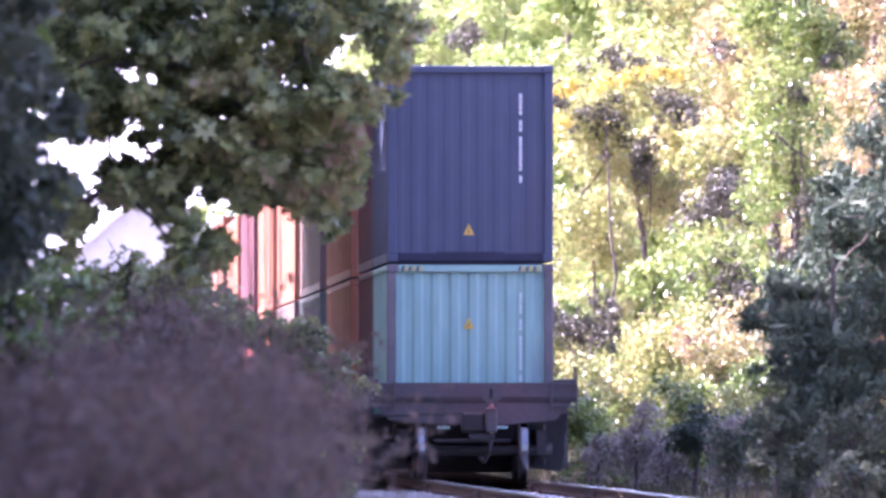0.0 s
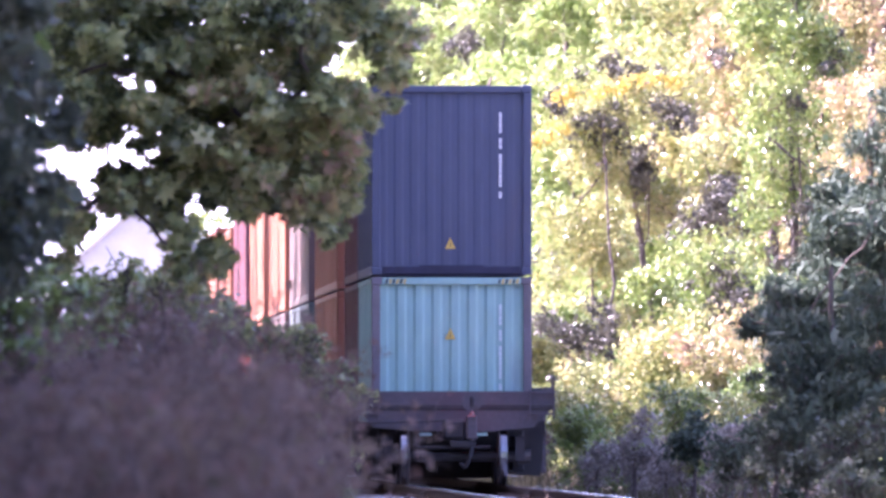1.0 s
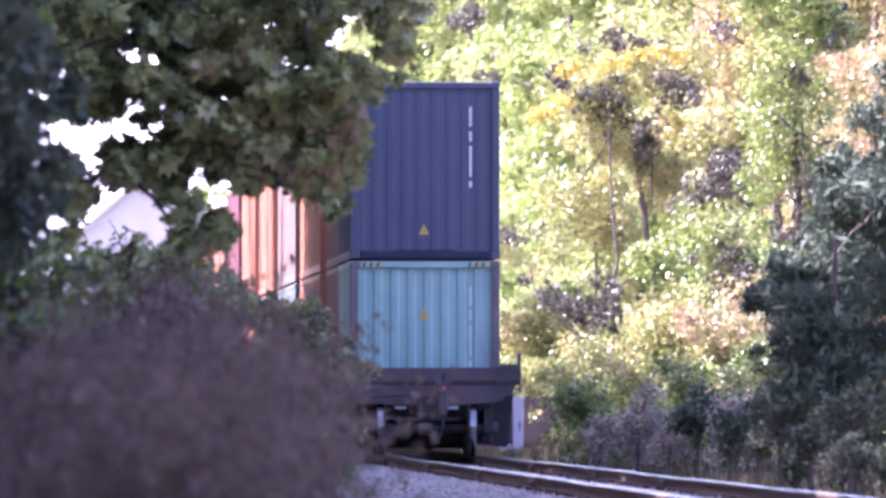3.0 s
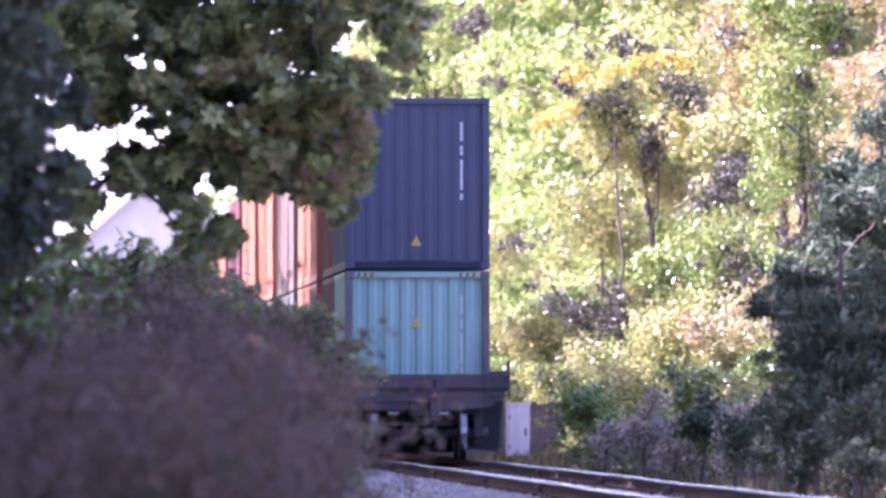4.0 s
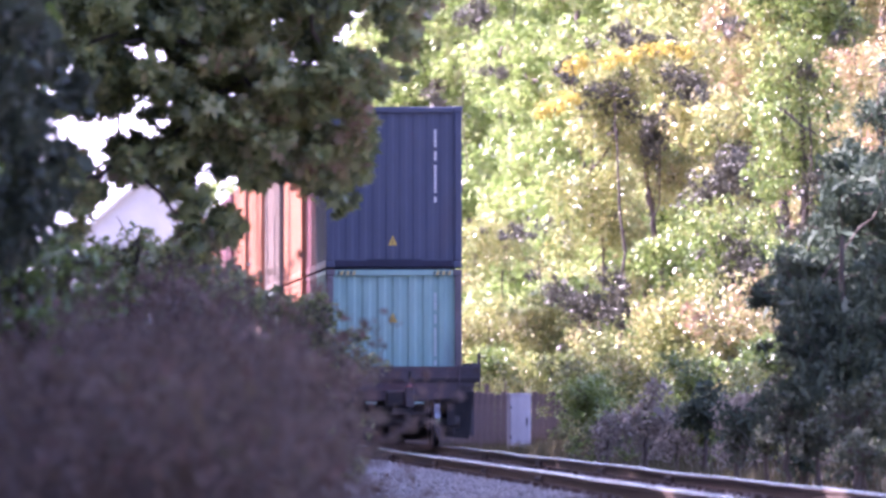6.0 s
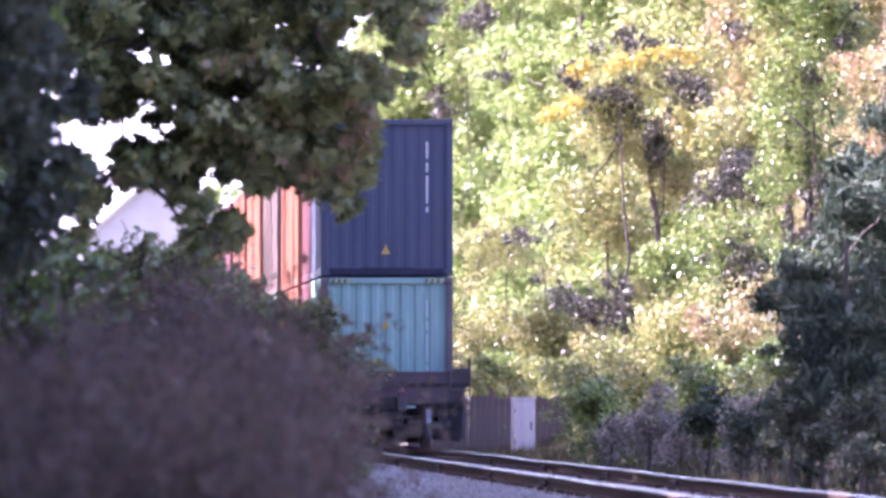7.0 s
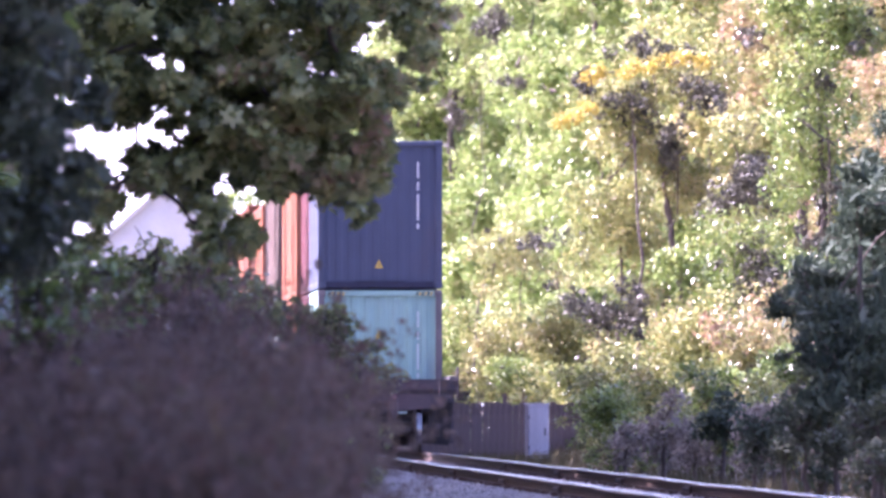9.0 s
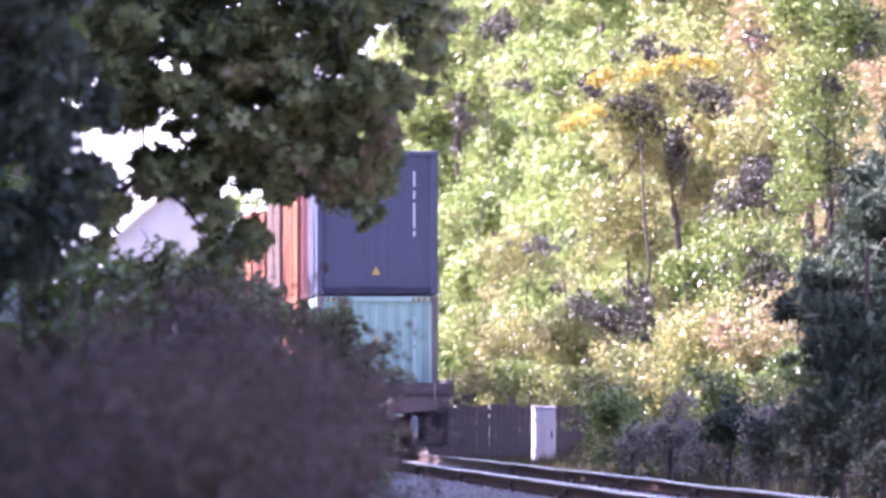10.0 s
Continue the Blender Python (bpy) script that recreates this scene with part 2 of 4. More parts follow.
TRACK = Matrix.Translation((line_x(0), 0, 0)) @ Matrix.Rotation(-TURN, 4, "Z")     # +y along the track


def on_track(s, across=0.0, z=0.0):
    return TRACK @ Matrix.Translation((across, s, z))


# ground with a low bank on the far side of the track
def ground_height(u, y):
    """u: metres to the right of the track's middle."""
    h = 0.0
    if u > 4.0:
        h += 0.9 * min(1.0, (u - 4.0) / 6.0) ** 1.3
    return h + 0.10 * noise.noise((u * 0.25, y * 0.08, 0.3)) * min(1.0, max(0.0, (abs(u) - 3.2) / 2.0))


def build_ground():
    us = [-3000, -800, -250, -90, -45] + [-30 + 1.5 * i for i in range(18)] + [-3.2, -2.7, 0, 2.7, 3.2] + [4 + 1.0 * i for i in range(26)] + [45, 90, 250, 800, 3000]
    ys = [-800, -200, -40, 0] + [20 + 4 * i for i in range(120)] + [560, 700, 1000, 2000, 4500]
    v, f = [], []
    for y in ys:
        for u in us:
            v.append((line_x(y) + u, y, ground_height(u, y)))
    w = len(us)
    for j in range(len(ys) - 1):
        for i in range(w - 1):
            f.append((j * w + i, j * w + i + 1, (j + 1) * w + i + 1, (j + 1) * w + i))
    g = new("ground", arrays("ground", np.array(v, float), np.array(f), M_SOIL))
    tagged(g, "dry brown soil with leaf litter beside the railway", "ground", kind="structure")


def build_trackbed():
    bm = bmesh.new()
    prism(bm, [(-3.0, 0.0), (-1.85, 0.225), (1.85, 0.225), (3.0, 0.0), (3.0, -0.3), (-3.0, -0.3)], -60, 520)
    bed = part("track_bed", bm, M_BALLAST, None)
    bed.matrix_world = TRACK
    tagged(bed, "grey crushed stone ballast bed under the rails", "track bed", kind="structure")
    bm = bmesh.new()
    prism(bm, [(-7.5, 0.0), (-7.2, 0.035), (-3.05, 0.035), (-3.0, -0.2), (-7.5, -0.2)], -40, 400)
    road = part("gravel_track", bm, M_BALLAST, None)
    road.matrix_world = TRACK
    tagged(road, "pale grey gravel service road beside the ballast", "gravel road", kind="structure")
    rng = np.random.default_rng(4)
    # loose stones of the ballast crest and shoulder
    n = 26000
    s, u = rng.uniform(105, 215, n), rng.uniform(-3.1, 2.6, n)
    z = np.where(np.abs(u) < 1.85, 0.225, 0.225 - (np.abs(u) - 1.85) / 1.15 * 0.225)
    keep = ~((np.abs(np.abs(u) - 0.7525) < 0.1))
    s, u, z = s[keep], u[keep], z[keep]
    n = len(s)
    base = np.array([(1, 0, 0), (0, 1, 0), (-1, 0, 0), (0, -1, 0), (0, 0, 0.8), (0, 0, -0.8)], float)
    fc = np.array([(0, 1, 4), (1, 2, 4), (2, 3, 4), (3, 0, 4), (1, 0, 5), (2, 1, 5), (3, 2, 5), (0, 3, 5)])
    pts = base[None] * rng.uniform(0.018, 0.042, (n, 1, 3)) + rng.normal(0, 0.006, (n, 6, 3))
    a = rng.uniform(0, 6.28, n)
    c, sn = np.cos(a)[:, None], np.sin(a)[:, None]
    px, py = pts[:, :, 0] * c - pts[:, :, 1] * sn, pts[:, :, 0] * sn + pts[:, :, 1] * c
    pts = np.stack([px + u[:, None], py + s[:, None], pts[:, :, 2] + z[:, None] + 0.012], 2)
    st = new("ballast_stone", arrays("ballast_stone", pts.reshape(-1, 3), (fc[None] + (np.arange(n) * 6)[:, None, None]).reshape(-1, 3), M_STONE))
    st.matrix_world = TRACK
    tagged(st, "loose grey crushed stones on the ballast", "ballast", kind="stuff")


RAIL_SECTION = [(-0.075, 0.0), (0.075, 0.0), (0.07, 0.014), (0.016, 0.03), (0.009, 0.05), (0.009, 0.11), (0.034, 0.125), (0.036, 0.155),
                (0.028, 0.165), (0.013, 0.168), (-0.013, 0.168), (-0.028, 0.165), (-0.036, 0.155), (-0.034, 0.125), (-0.009, 0.11), (-0.009, 0.05), (-0.016, 0.03), (-0.07, 0.014)]


def build_rails():
    for side in (-1, 1):
        bm = bmesh.new()
        # slightly wavy line and level, as laid rail lies
        ss = [-40 + 2.0 * i for i in range(261)]
        rings = []
        for s in ss:
            du = 0.010 * noise.noise((s * 0.06, side, 0)) 
            dz = 0.016 * noise.noise((s * 0.09, side + 7, 0)) + 0.006 * noise.noise((s * 0.3, side + 3, 0))
            rings.append([bm.verts.new((side * 0.7525 + du + x, s, RT - 0.168 + dz + z)) for x, z in RAIL_SECTION])
        k = len(RAIL_SECTION)
        for a, b in zip(rings, rings[1:]):
            for i in range(k):
                fce = bm.faces.new((a[i], b[i], b[(i + 1) % k], a[(i + 1) % k]))
                fce.material_index = 1 if i in (7, 8, 9, 10, 11) else 0
        bmesh.ops.recalc_face_normals(bm, faces=bm.faces)
        r = part("rail", bm, [M_RAILSIDE, M_TREAD], None)
        r.matrix_world = TRACK
        tagged(r, "rusty steel rail with a polished running surface", "rail", "rails of the track")
    tie = empty("railway_tie")
    part("timber", boxed(-1.3, 1.3, -0.115, 0.115, -0.18, 0.0, bevel=0.012), M_TIE, tie)
    for side in (-1, 1):
        bm = bmesh.new()
        box(bm, side * 0.7525 - 0.17, side * 0.7525 + 0.17, -0.09, 0.09, 0.0, 0.018)
        part("tie_plate", bm, M_RAILSIDE, tie)
        for k in (-1, 1):
            bm = bmesh.new()
            box(bm, side * 0.7525 + k * 0.10 - 0.012, side * 0.7525 + k * 0.10 + 0.012, -0.05, -0.02, 0.016, 0.06, bevel=0.004)
            box(bm, side * 0.7525 + k * 0.088 - 0.02, side * 0.7525 + k * 0.088 + 0.02, -0.055, -0.015, 0.045, 0.062, bevel=0.004)
            part("spike", bm, M_RAILSIDE, tie)
    tagged(tie, "dark creosoted timber tie bedded in grey ballast", "railway tie", "ties of the track")
    rng = random.Random(9)
    first = True
    for i in range(150):
        m = on_track(100 + 0.54 * i, rng.uniform(-0.03, 0.03), RT - 0.168 - 0.020 + rng.uniform(-0.004, 0.004)) @ Matrix.Rotation(radians(rng.uniform(-1, 1)), 4, "Z")
        if first:
            tie.matrix_world = m
            first = False
        else:
            copy_thing(tie, m)
    # joint bars bolted over the rail webs
    for side in (-1, 1):
        for s in (118.0, 131.5, 147.0, 163.5):
            j = empty("joint_bar")
            for k in (-1, 1):
                bm = bmesh.new()
                box(bm, side * 0.7525 + k * 0.028 - 0.016, side * 0.7525 + k * 0.028 + 0.016, -0.46, 0.46, RT - 0.135, RT - 0.05, bevel=0.006)
                part("bar", bm, M_RAILSIDE, j)
            for q in range(6):
                bm = rod(bmesh.new(), (side * 0.7525 - 0.075, -0.36 + 0.144 * q, RT - 0.092), (side * 0.7525 + 0.075, -0.36 + 0.144 * q, RT - 0.092), 0.014)
                part("bolt", bm, M_WHEEL, j)
            j.matrix_world = on_track(s)
            tagged(j, "rusty bolted joint bar on the rail web", "joint bar", "joint bars of the rails")


build_ground()
build_trackbed()
build_rails()


# ---- the train ----
def corrugated(bm, width, height, deep, pitch, axis):
    """A wall of trapezoid ribs in the x-z plane, standing at y = 0 and reaching back by deep; axis 'x' ribs upright."""
    n = max(3, int(round(width / pitch)))
    p = width / n
    xs = []
    for i in range(n):
        x = -width / 2 + i * p
        xs += [(x, 0.0), (x + 0.34 * p, 0.0), (x + 0.5 * p, deep), (x + 0.84 * p, deep)]
    xs.append((width / 2, 0.0))
    lo = [bm.verts.new((x, y, 0.0)) for x, y in xs]
    hi = [bm.verts.new((x, y, height)) for x, y in xs]
    for i in range(len(xs) - 1):
        bm.faces.new((lo[i], lo[i + 1], hi[i + 1], hi[i]))
    return bm


def container(length, height, paint, label, triangle=False, bars=False, stripes=False, recess=False, end_pitch=0.27, rib=0.045, posts=None, sill=None):
    """A freight container: its near end at y = 0, its floor at z = 0."""
    W = 2.438
    c = empty("shipping_container")
    # end walls, set back inside the corner posts
    for y, flip in ((0.05, 1), (length - 0.05, -1)):
        bm = corrugated(bmesh.new(), W - 0.26, height - 0.24, rib, end_pitch, "x")
        bm.transform(Matrix.Translation((0, y, 0.13)) @ (Matrix.Identity(4) if flip > 0 else Matrix.Rotation(math.pi, 4, "Z")))
        part("end_wall", bm, paint, c)
    for sx in (-1, 1):
        bm = corrugated(bmesh.new(), length - 0.3, height - 0.22, 0.036, 0.28, "x")
        bm.transform(Matrix.Translation((sx * (W / 2 - 0.012), length / 2, 0.13)) @ Matrix.Rotation(sx * math.pi / 2, 4, "Z"))
        part("side_wall", bm, paint, c)
    bm = bmesh.new()
    box(bm, -W / 2 + 0.05, W / 2 - 0.05, 0.05, length - 0.05, height - 0.05, height - 0.02)
    part("roof", bm, paint, c)
    part("floor", boxed(-W / 2 + 0.05, W / 2 - 0.05, 0.05, length - 0.05, 0.06, 0.12), M_GRIME, c)
    for sx in (-1, 1):
        for y in (0.0, length - 0.16):
            x0 = sx * W / 2
            part("corner_post", boxed(min(x0, x0 - sx * 0.13), max(x0, x0 - sx * 0.13), y, y + 0.16, 0.118, height - 0.118, bevel=0.012), posts or paint, c)
            for z in (0.0, height - 0.118):
                bm = boxed(min(x0 + sx * 0.004, x0 - sx * 0.158), max(x0 + sx * 0.004, x0 - sx * 0.158), y - 0.004, y + 0.166, z, z + 0.118, bevel=0.014)
                part("corner_casting", bm, posts or paint, c)
    for y in (0.0, length - 0.10):
        part("end_rail", boxed(-W / 2 + 0.16, W / 2 - 0.16, y, y + 0.10, height - 0.12, height - 0.01, bevel=0.012), paint, c)
        part("end_sill", boxed(-W / 2 + 0.16, W / 2 - 0.16, y, y + 0.10, 0.01, 0.135, bevel=0.012), sill or paint, c)
    for sx in (-1, 1):
        x0 = sx * (W / 2 - 0.035)
        part("side_rail", boxed(x0 - 0.035, x0 + 0.035, 0.16, length - 0.16, height - 0.09, height - 0.01, bevel=0.01), paint, c)
        part("side_sill", boxed(x0 - 0.035, x0 + 0.035, 0.16, length - 0.16, 0.01, 0.14, bevel=0.01), paint, c)
    if triangle:
        z = 0.40 if recess else height - 0.95
        bm = prism(bmesh.new(), [(-0.10, z), (0.06, z), (-0.02, z + 0.17)], 0.040, 0.046)
        t = part("warning_sign", bm, M_YELLOW, c, "yellow triangular warning sign")
        bm = prism(bmesh.new(), [(-0.03, z + 0.03), (-0.01, z + 0.03), (-0.02, z + 0.11)], 0.034, 0.0395)
        part("sign_mark", bm, M_BLACK, t)
    if bars:
        # unreadable upright serial row, as plain bars
        z = height - 0.42
        for ln, kind in ((0.08, 1), (0.06, 1), (0.08, 1), (0.06, 1), (0.05, 0), (0.09, 1), (0.06, 1), (0.05, 0), (0.07, 1), (0.07, 1), (0.06, 1), (0.06, 1), (0.07, 1), (0.06, 1), (0.05, 1), (0.04, 0), (0.10, 1)):
            if kind:
                bm = boxed(0.722, 0.764, 0.034, 0.040, z - ln, z)
                part("serial_bar", bm, M_WHITE if bars is True else bars, c)
            z -= ln + (0.010 if kind else 0.022)
    if stripes:
        for sx in (-1, 1):
            for k in range(6):
                x = sx * 0.86 + (k - 2.5) * 0.055
                bm = prism(bmesh.new(), [(x - 0.02, height - 0.105), (x + 0.012, height - 0.105), (x + 0.032, height - 0.03), (x, height - 0.03)], -0.006, -0.001)
                part("hazard_stripe", bm, M_YELLOW if k % 2 else M_BLACK, c)
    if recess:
        # plate and sheet coloured dark for the shade in the recess and gap
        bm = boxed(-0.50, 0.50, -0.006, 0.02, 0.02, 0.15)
        part("tunnel_shade", bm, M_RECESS_SHADE, c, "dark plate standing in for the shade of the gooseneck recess")
        part("tunnel_shadow_gap", boxed(-1.06, 1.06, 0.0, 0.02, -0.012, 0.0), M_RECESS_SHADE, c)
    return tagged(c, label, "shipping container", "containers on the train")


def wheel_set(parent):
    """An axle with two flanged wheels; it turns about its own x axis."""
    ax = part("axle", rod(bmesh.new(), (-0.98, 0, 0), (0.98, 0, 0), 0.075, seg=12), M_GRIME, parent)
    for sx in (-1, 1):
        bm = bmesh.new()
        prof = [(0.66, 0.10), (0.66, 0.36), (0.675, 0.455), (0.69, 0.455), (0.705, 0.425), (0.795, 0.42), (0.80, 0.37), (0.76, 0.33), (0.74, 0.15), (0.79, 0.10)]
        rings = []
        n = 28
        for i in range(n):
            a = 2 * math.pi * i / n
            rings.append([bm.verts.new((sx * x, r * math.cos(a), r * math.sin(a))) for x, r in prof])
        for i in range(n):
            a, b = rings[i], rings[(i + 1) % n]
            for k in range(len(prof) - 1):
                fce = bm.faces.new((a[k], b[k], b[k + 1], a[k + 1]))
                fce.material_index = 1 if k in (3, 4) else 0
        bmesh.ops.recalc_face_normals(bm, faces=bm.faces)
        part("wheel", bm, [M_WHEEL, M_WHEELTREAD], ax, "dark steel wheel with a bright tread")
    return ax


AXLES = []


def well_car(last=False):
    """A double-stack well car unit: its near end at y = 0, rail top at z = 0, containers from y = 2.3 on."""
    L = 15.8
    c = empty("well_car")
    # end platforms over the wheels
    for k, y0 in enumerate((0.0, L - 2.2)):
        bm = bmesh.new()
        box(bm, -1.46, 1.46, y0 + 0.05, y0 + 2.15, 1.28, 1.36, bevel=0.01)
        part("platform", bm, M_CARBODY, c)
        yy = y0 if k == 0 else L - 0.16
        bm = prism(bmesh.new(), [(-1.52, 1.40), (1.52, 1.40), (1.52, 1.20), (1.20, 0.86), (0.55, 0.80), (-0.55, 0.80), (-1.20, 0.86), (-1.52, 1.20)], yy, yy + 0.16)
        part("end_plate", bm, M_CARBODY, c)
        part("end_lip", boxed(-1.50, 1.50, yy - 0.02 if k == 0 else yy + 0.14, yy + 0.02 if k == 0 else yy + 0.18, 1.12, 1.20, bevel=0.008), M_GRIME, c)
    # deep sides of the well
    for sx in (-1, 1):
        bm = bmesh.new()
        x0 = sx * 1.36
        a, b = min(x0, x0 + sx * 0.11), max(x0, x0 + sx * 0.11)
        box(bm, a, b, 2.1, L - 2.1, 0.22, 1.34, bevel=0.012)
        box(bm, min(x0 - sx * 0.02, x0 + sx * 0.17), max(x0 - sx * 0.02, x0 + sx * 0.17), 0.2, L - 0.2, 1.34, 1.46, bevel=0.012)
        box(bm, min(x0 - sx * 0.25, x0 + sx * 0.14), max(x0 - sx * 0.25, x0 + sx * 0.14), 2.1, L - 2.1, 0.16, 0.25, bevel=0.012)
        part("side_sill", bm, M_CARBODY, c)
        for y in np.arange(2.6, L - 2.4, 1.3):
            part("side_rib", boxed(min(x0 + sx * 0.105, x0 + sx * 0.16), max(x0 + sx * 0.105, x0 + sx * 0.16), y, y + 0.09, 0.25, 1.34), M_CARBODY, c)
        # dropped bulkhead corner beside the wheels
        bm = prism(bmesh.new(), [(sx * 0.84, 0.16), (sx * 1.40, 0.11), (sx * 1.49, 0.95), (sx * 0.84, 0.95)], 2.03, 2.095)
        part("well_bulkhead", bm, M_GRIME, c)
        bm = prism(bmesh.new(), [(sx * 0.84, 0.20), (sx * 1.36, 0.13), (sx * 1.46, 0.95), (sx * 0.84, 0.95)], L - 2.22, L - 2.12)
        part("well_bulkhead", bm, M_GRIME, c)
    for y in (2.13, L - 2.21):
        part("well_end_wall", boxed(-0.845, 0.845, y, y + 0.08, 0.09, 1.28), M_GRIME, c)
    for y in np.arange(2.8, L - 2.6, 2.0):
        part("cross_member", boxed(-1.36, 1.36, y, y + 0.2, 0.22, 0.34), M_CARBODY, c)
    part("centre_sill", boxed(-0.22, 0.22, 0.1, 2.2, 0.78, 1.24, bevel=0.015), M_GRIME, c)
    part("centre_sill", boxed(-0.22, 0.22, L - 2.2, L - 0.1, 0.78, 1.24, bevel=0.015), M_GRIME, c)
    # truck under the near end
    for sx in (-1, 1):
        bm = bmesh.new()
        x0 = sx * 1.0
        prism(bm, [(x0 - 0.07, 0.36), (x0 + 0.07, 0.36), (x0 + 0.07, 0.72), (x0 - 0.07, 0.72)], 0.1, 2.05)
        box(bm, x0 - 0.09, x0 + 0.09, 0.65, 1.5, 0.20, 0.42, bevel=0.02)
        part("side_frame", bm, M_GRIME, c)
        for y in (0.25, 1.9):
            part("bearing_cap", rod(bmesh.new(), (sx * 0.98, y, 0.42), (sx * 1.16, y, 0.42), 0.11, seg=12), M_WHEEL, c)
        for q in (-0.14, 0.14):
            part("spring", rod(bmesh.new(), (x0, 1.07 + q, 0.30), (x0, 1.07 + q, 0.62), 0.065, seg=10), M_GRIME, c)
    part("bolster", boxed(-1.1, 1.1, 0.85, 1.3, 0.55, 0.82, bevel=0.02), M_GRIME, c)
    for y in (0.25, 1.9):
        part("brake_beam", boxed(-0.62, 0.62, y + 0.42, y + 0.52, 0.36, 0.46, bevel=0.01), M_GRIME, c)
        a = wheel_set(c)
        a.matrix_basis = pose(0, y, 0.42)
        AXLES.append((a, y))
    if last:
        # coupler, air hose, steps and ladders of the free end
        bm = bmesh.new()
        box(bm, -0.11, 0.11, -0.42, 0.12, 0.72, 0.94, bevel=0.02)
        box(bm, -0.19, 0.15, -0.66, -0.40, 0.68, 0.98, bevel=0.04)
        part("coupler", bm, M_GRIME, c, "grimy knuckle coupler")
        bm = bmesh.new()
        pts = [(0.25, -0.05, 0.82), (0.27, -0.35, 0.66), (0.22, -0.5, 0.42), (0.15, -0.45, 0.26), (0.08, -0.42, 0.32)]
        for p, q in zip(pts, pts[1:]):
            rod(bm, p, q, 0.028, seg=7)
        part("air_hose", bm, M_GRIME, c)
        part("uncoupling_lever", rod(bmesh.new(), (-1.45, -0.10, 0.92), (-0.1, -0.14, 0.96), 0.014, seg=6), M_GRIME, c)
        for sx in (-1, 1):
            bm = bmesh.new()
            x0 = sx * 1.50
            for z in (1.06, 1.38):
                rod(bm, (x0 - sx * 0.36, -0.05, z), (x0, -0.05, z), 0.013, seg=6)
            rod(bm, (x0, -0.05, 0.98), (x0, -0.05, 1.62), 0.016, seg=6)
            rod(bm, (x0 - sx * 0.36, -0.05, 0.98), (x0 - sx * 0.36, -0.05, 1.42), 0.016, seg=6)
            rod(bm, (x0, -0.05, 1.62), (x0, 0.55, 1.62), 0.016, seg=6)
            rod(bm, (x0, 0.55, 1.62), (x0, 0.55, 1.36), 0.016, seg=6)
            part("corner_ladder", bm, M_CARBODY, c)
            part("reflector", boxed(sx * 0.42 - 0.09, sx * 0.42 + 0.09, -0.01, 0.04, 0.735, 0.775), M_CYAN, c, "pale green reflective plate")
        part("brake_rigging", rod(bmesh.new(), (-0.55, 0.05, 0.56), (0.55, 0.05, 0.56), 0.03, seg=8), M_GRIME, c)
    return tagged(c, "dull brown double-stack well car on steel wheels", "rail car", "well cars of the train")


def end_marker():
    """The end-of-train box hung on the coupler, with a turning red beacon."""
    e = empty("end_of_train_marker")
    part("housing", boxed(-0.08, 0.08, -0.10, 0.06, -0.34, 0.02, bevel=0.02), M_CARBODY, e)
    part("mast", rod(bmesh.new(), (0, 0, -0.42), (0, 0, 0.30), 0.03, seg=8), M_POST, e)
    part("clamp", boxed(-0.32, 0.05, -0.06, 0.02, -0.44, -0.36, bevel=0.01), M_GRIME, e)
    b = part("beacon", rod(bmesh.new(), (0, 0, -0.07), (0, 0, 0.07), 0.028, seg=12), M_GRIME, e)
    part("lens", rod(bmesh.new(), (0, -0.026, 0), (0, -0.045, 0), 0.145, seg=24), M_LAMP_ON, b, "glowing red marker lens")
    part("bulb", rod(bmesh.new(), (0, -0.044, 0), (0, -0.058, 0), 0.055, seg=16), M_LAMP_CORE, b, "white-hot bulb of the marker")
    part("lens_back", rod(bmesh.new(), (0, -0.002, 0), (0, -0.026, 0), 0.147, seg=24), M_CARBODY, b)
    b.matrix_basis = pose(0, -0.16, 0.22)
    return tagged(e, "pale end-of-train box with a flashing red light on the coupler", "marker light"), b


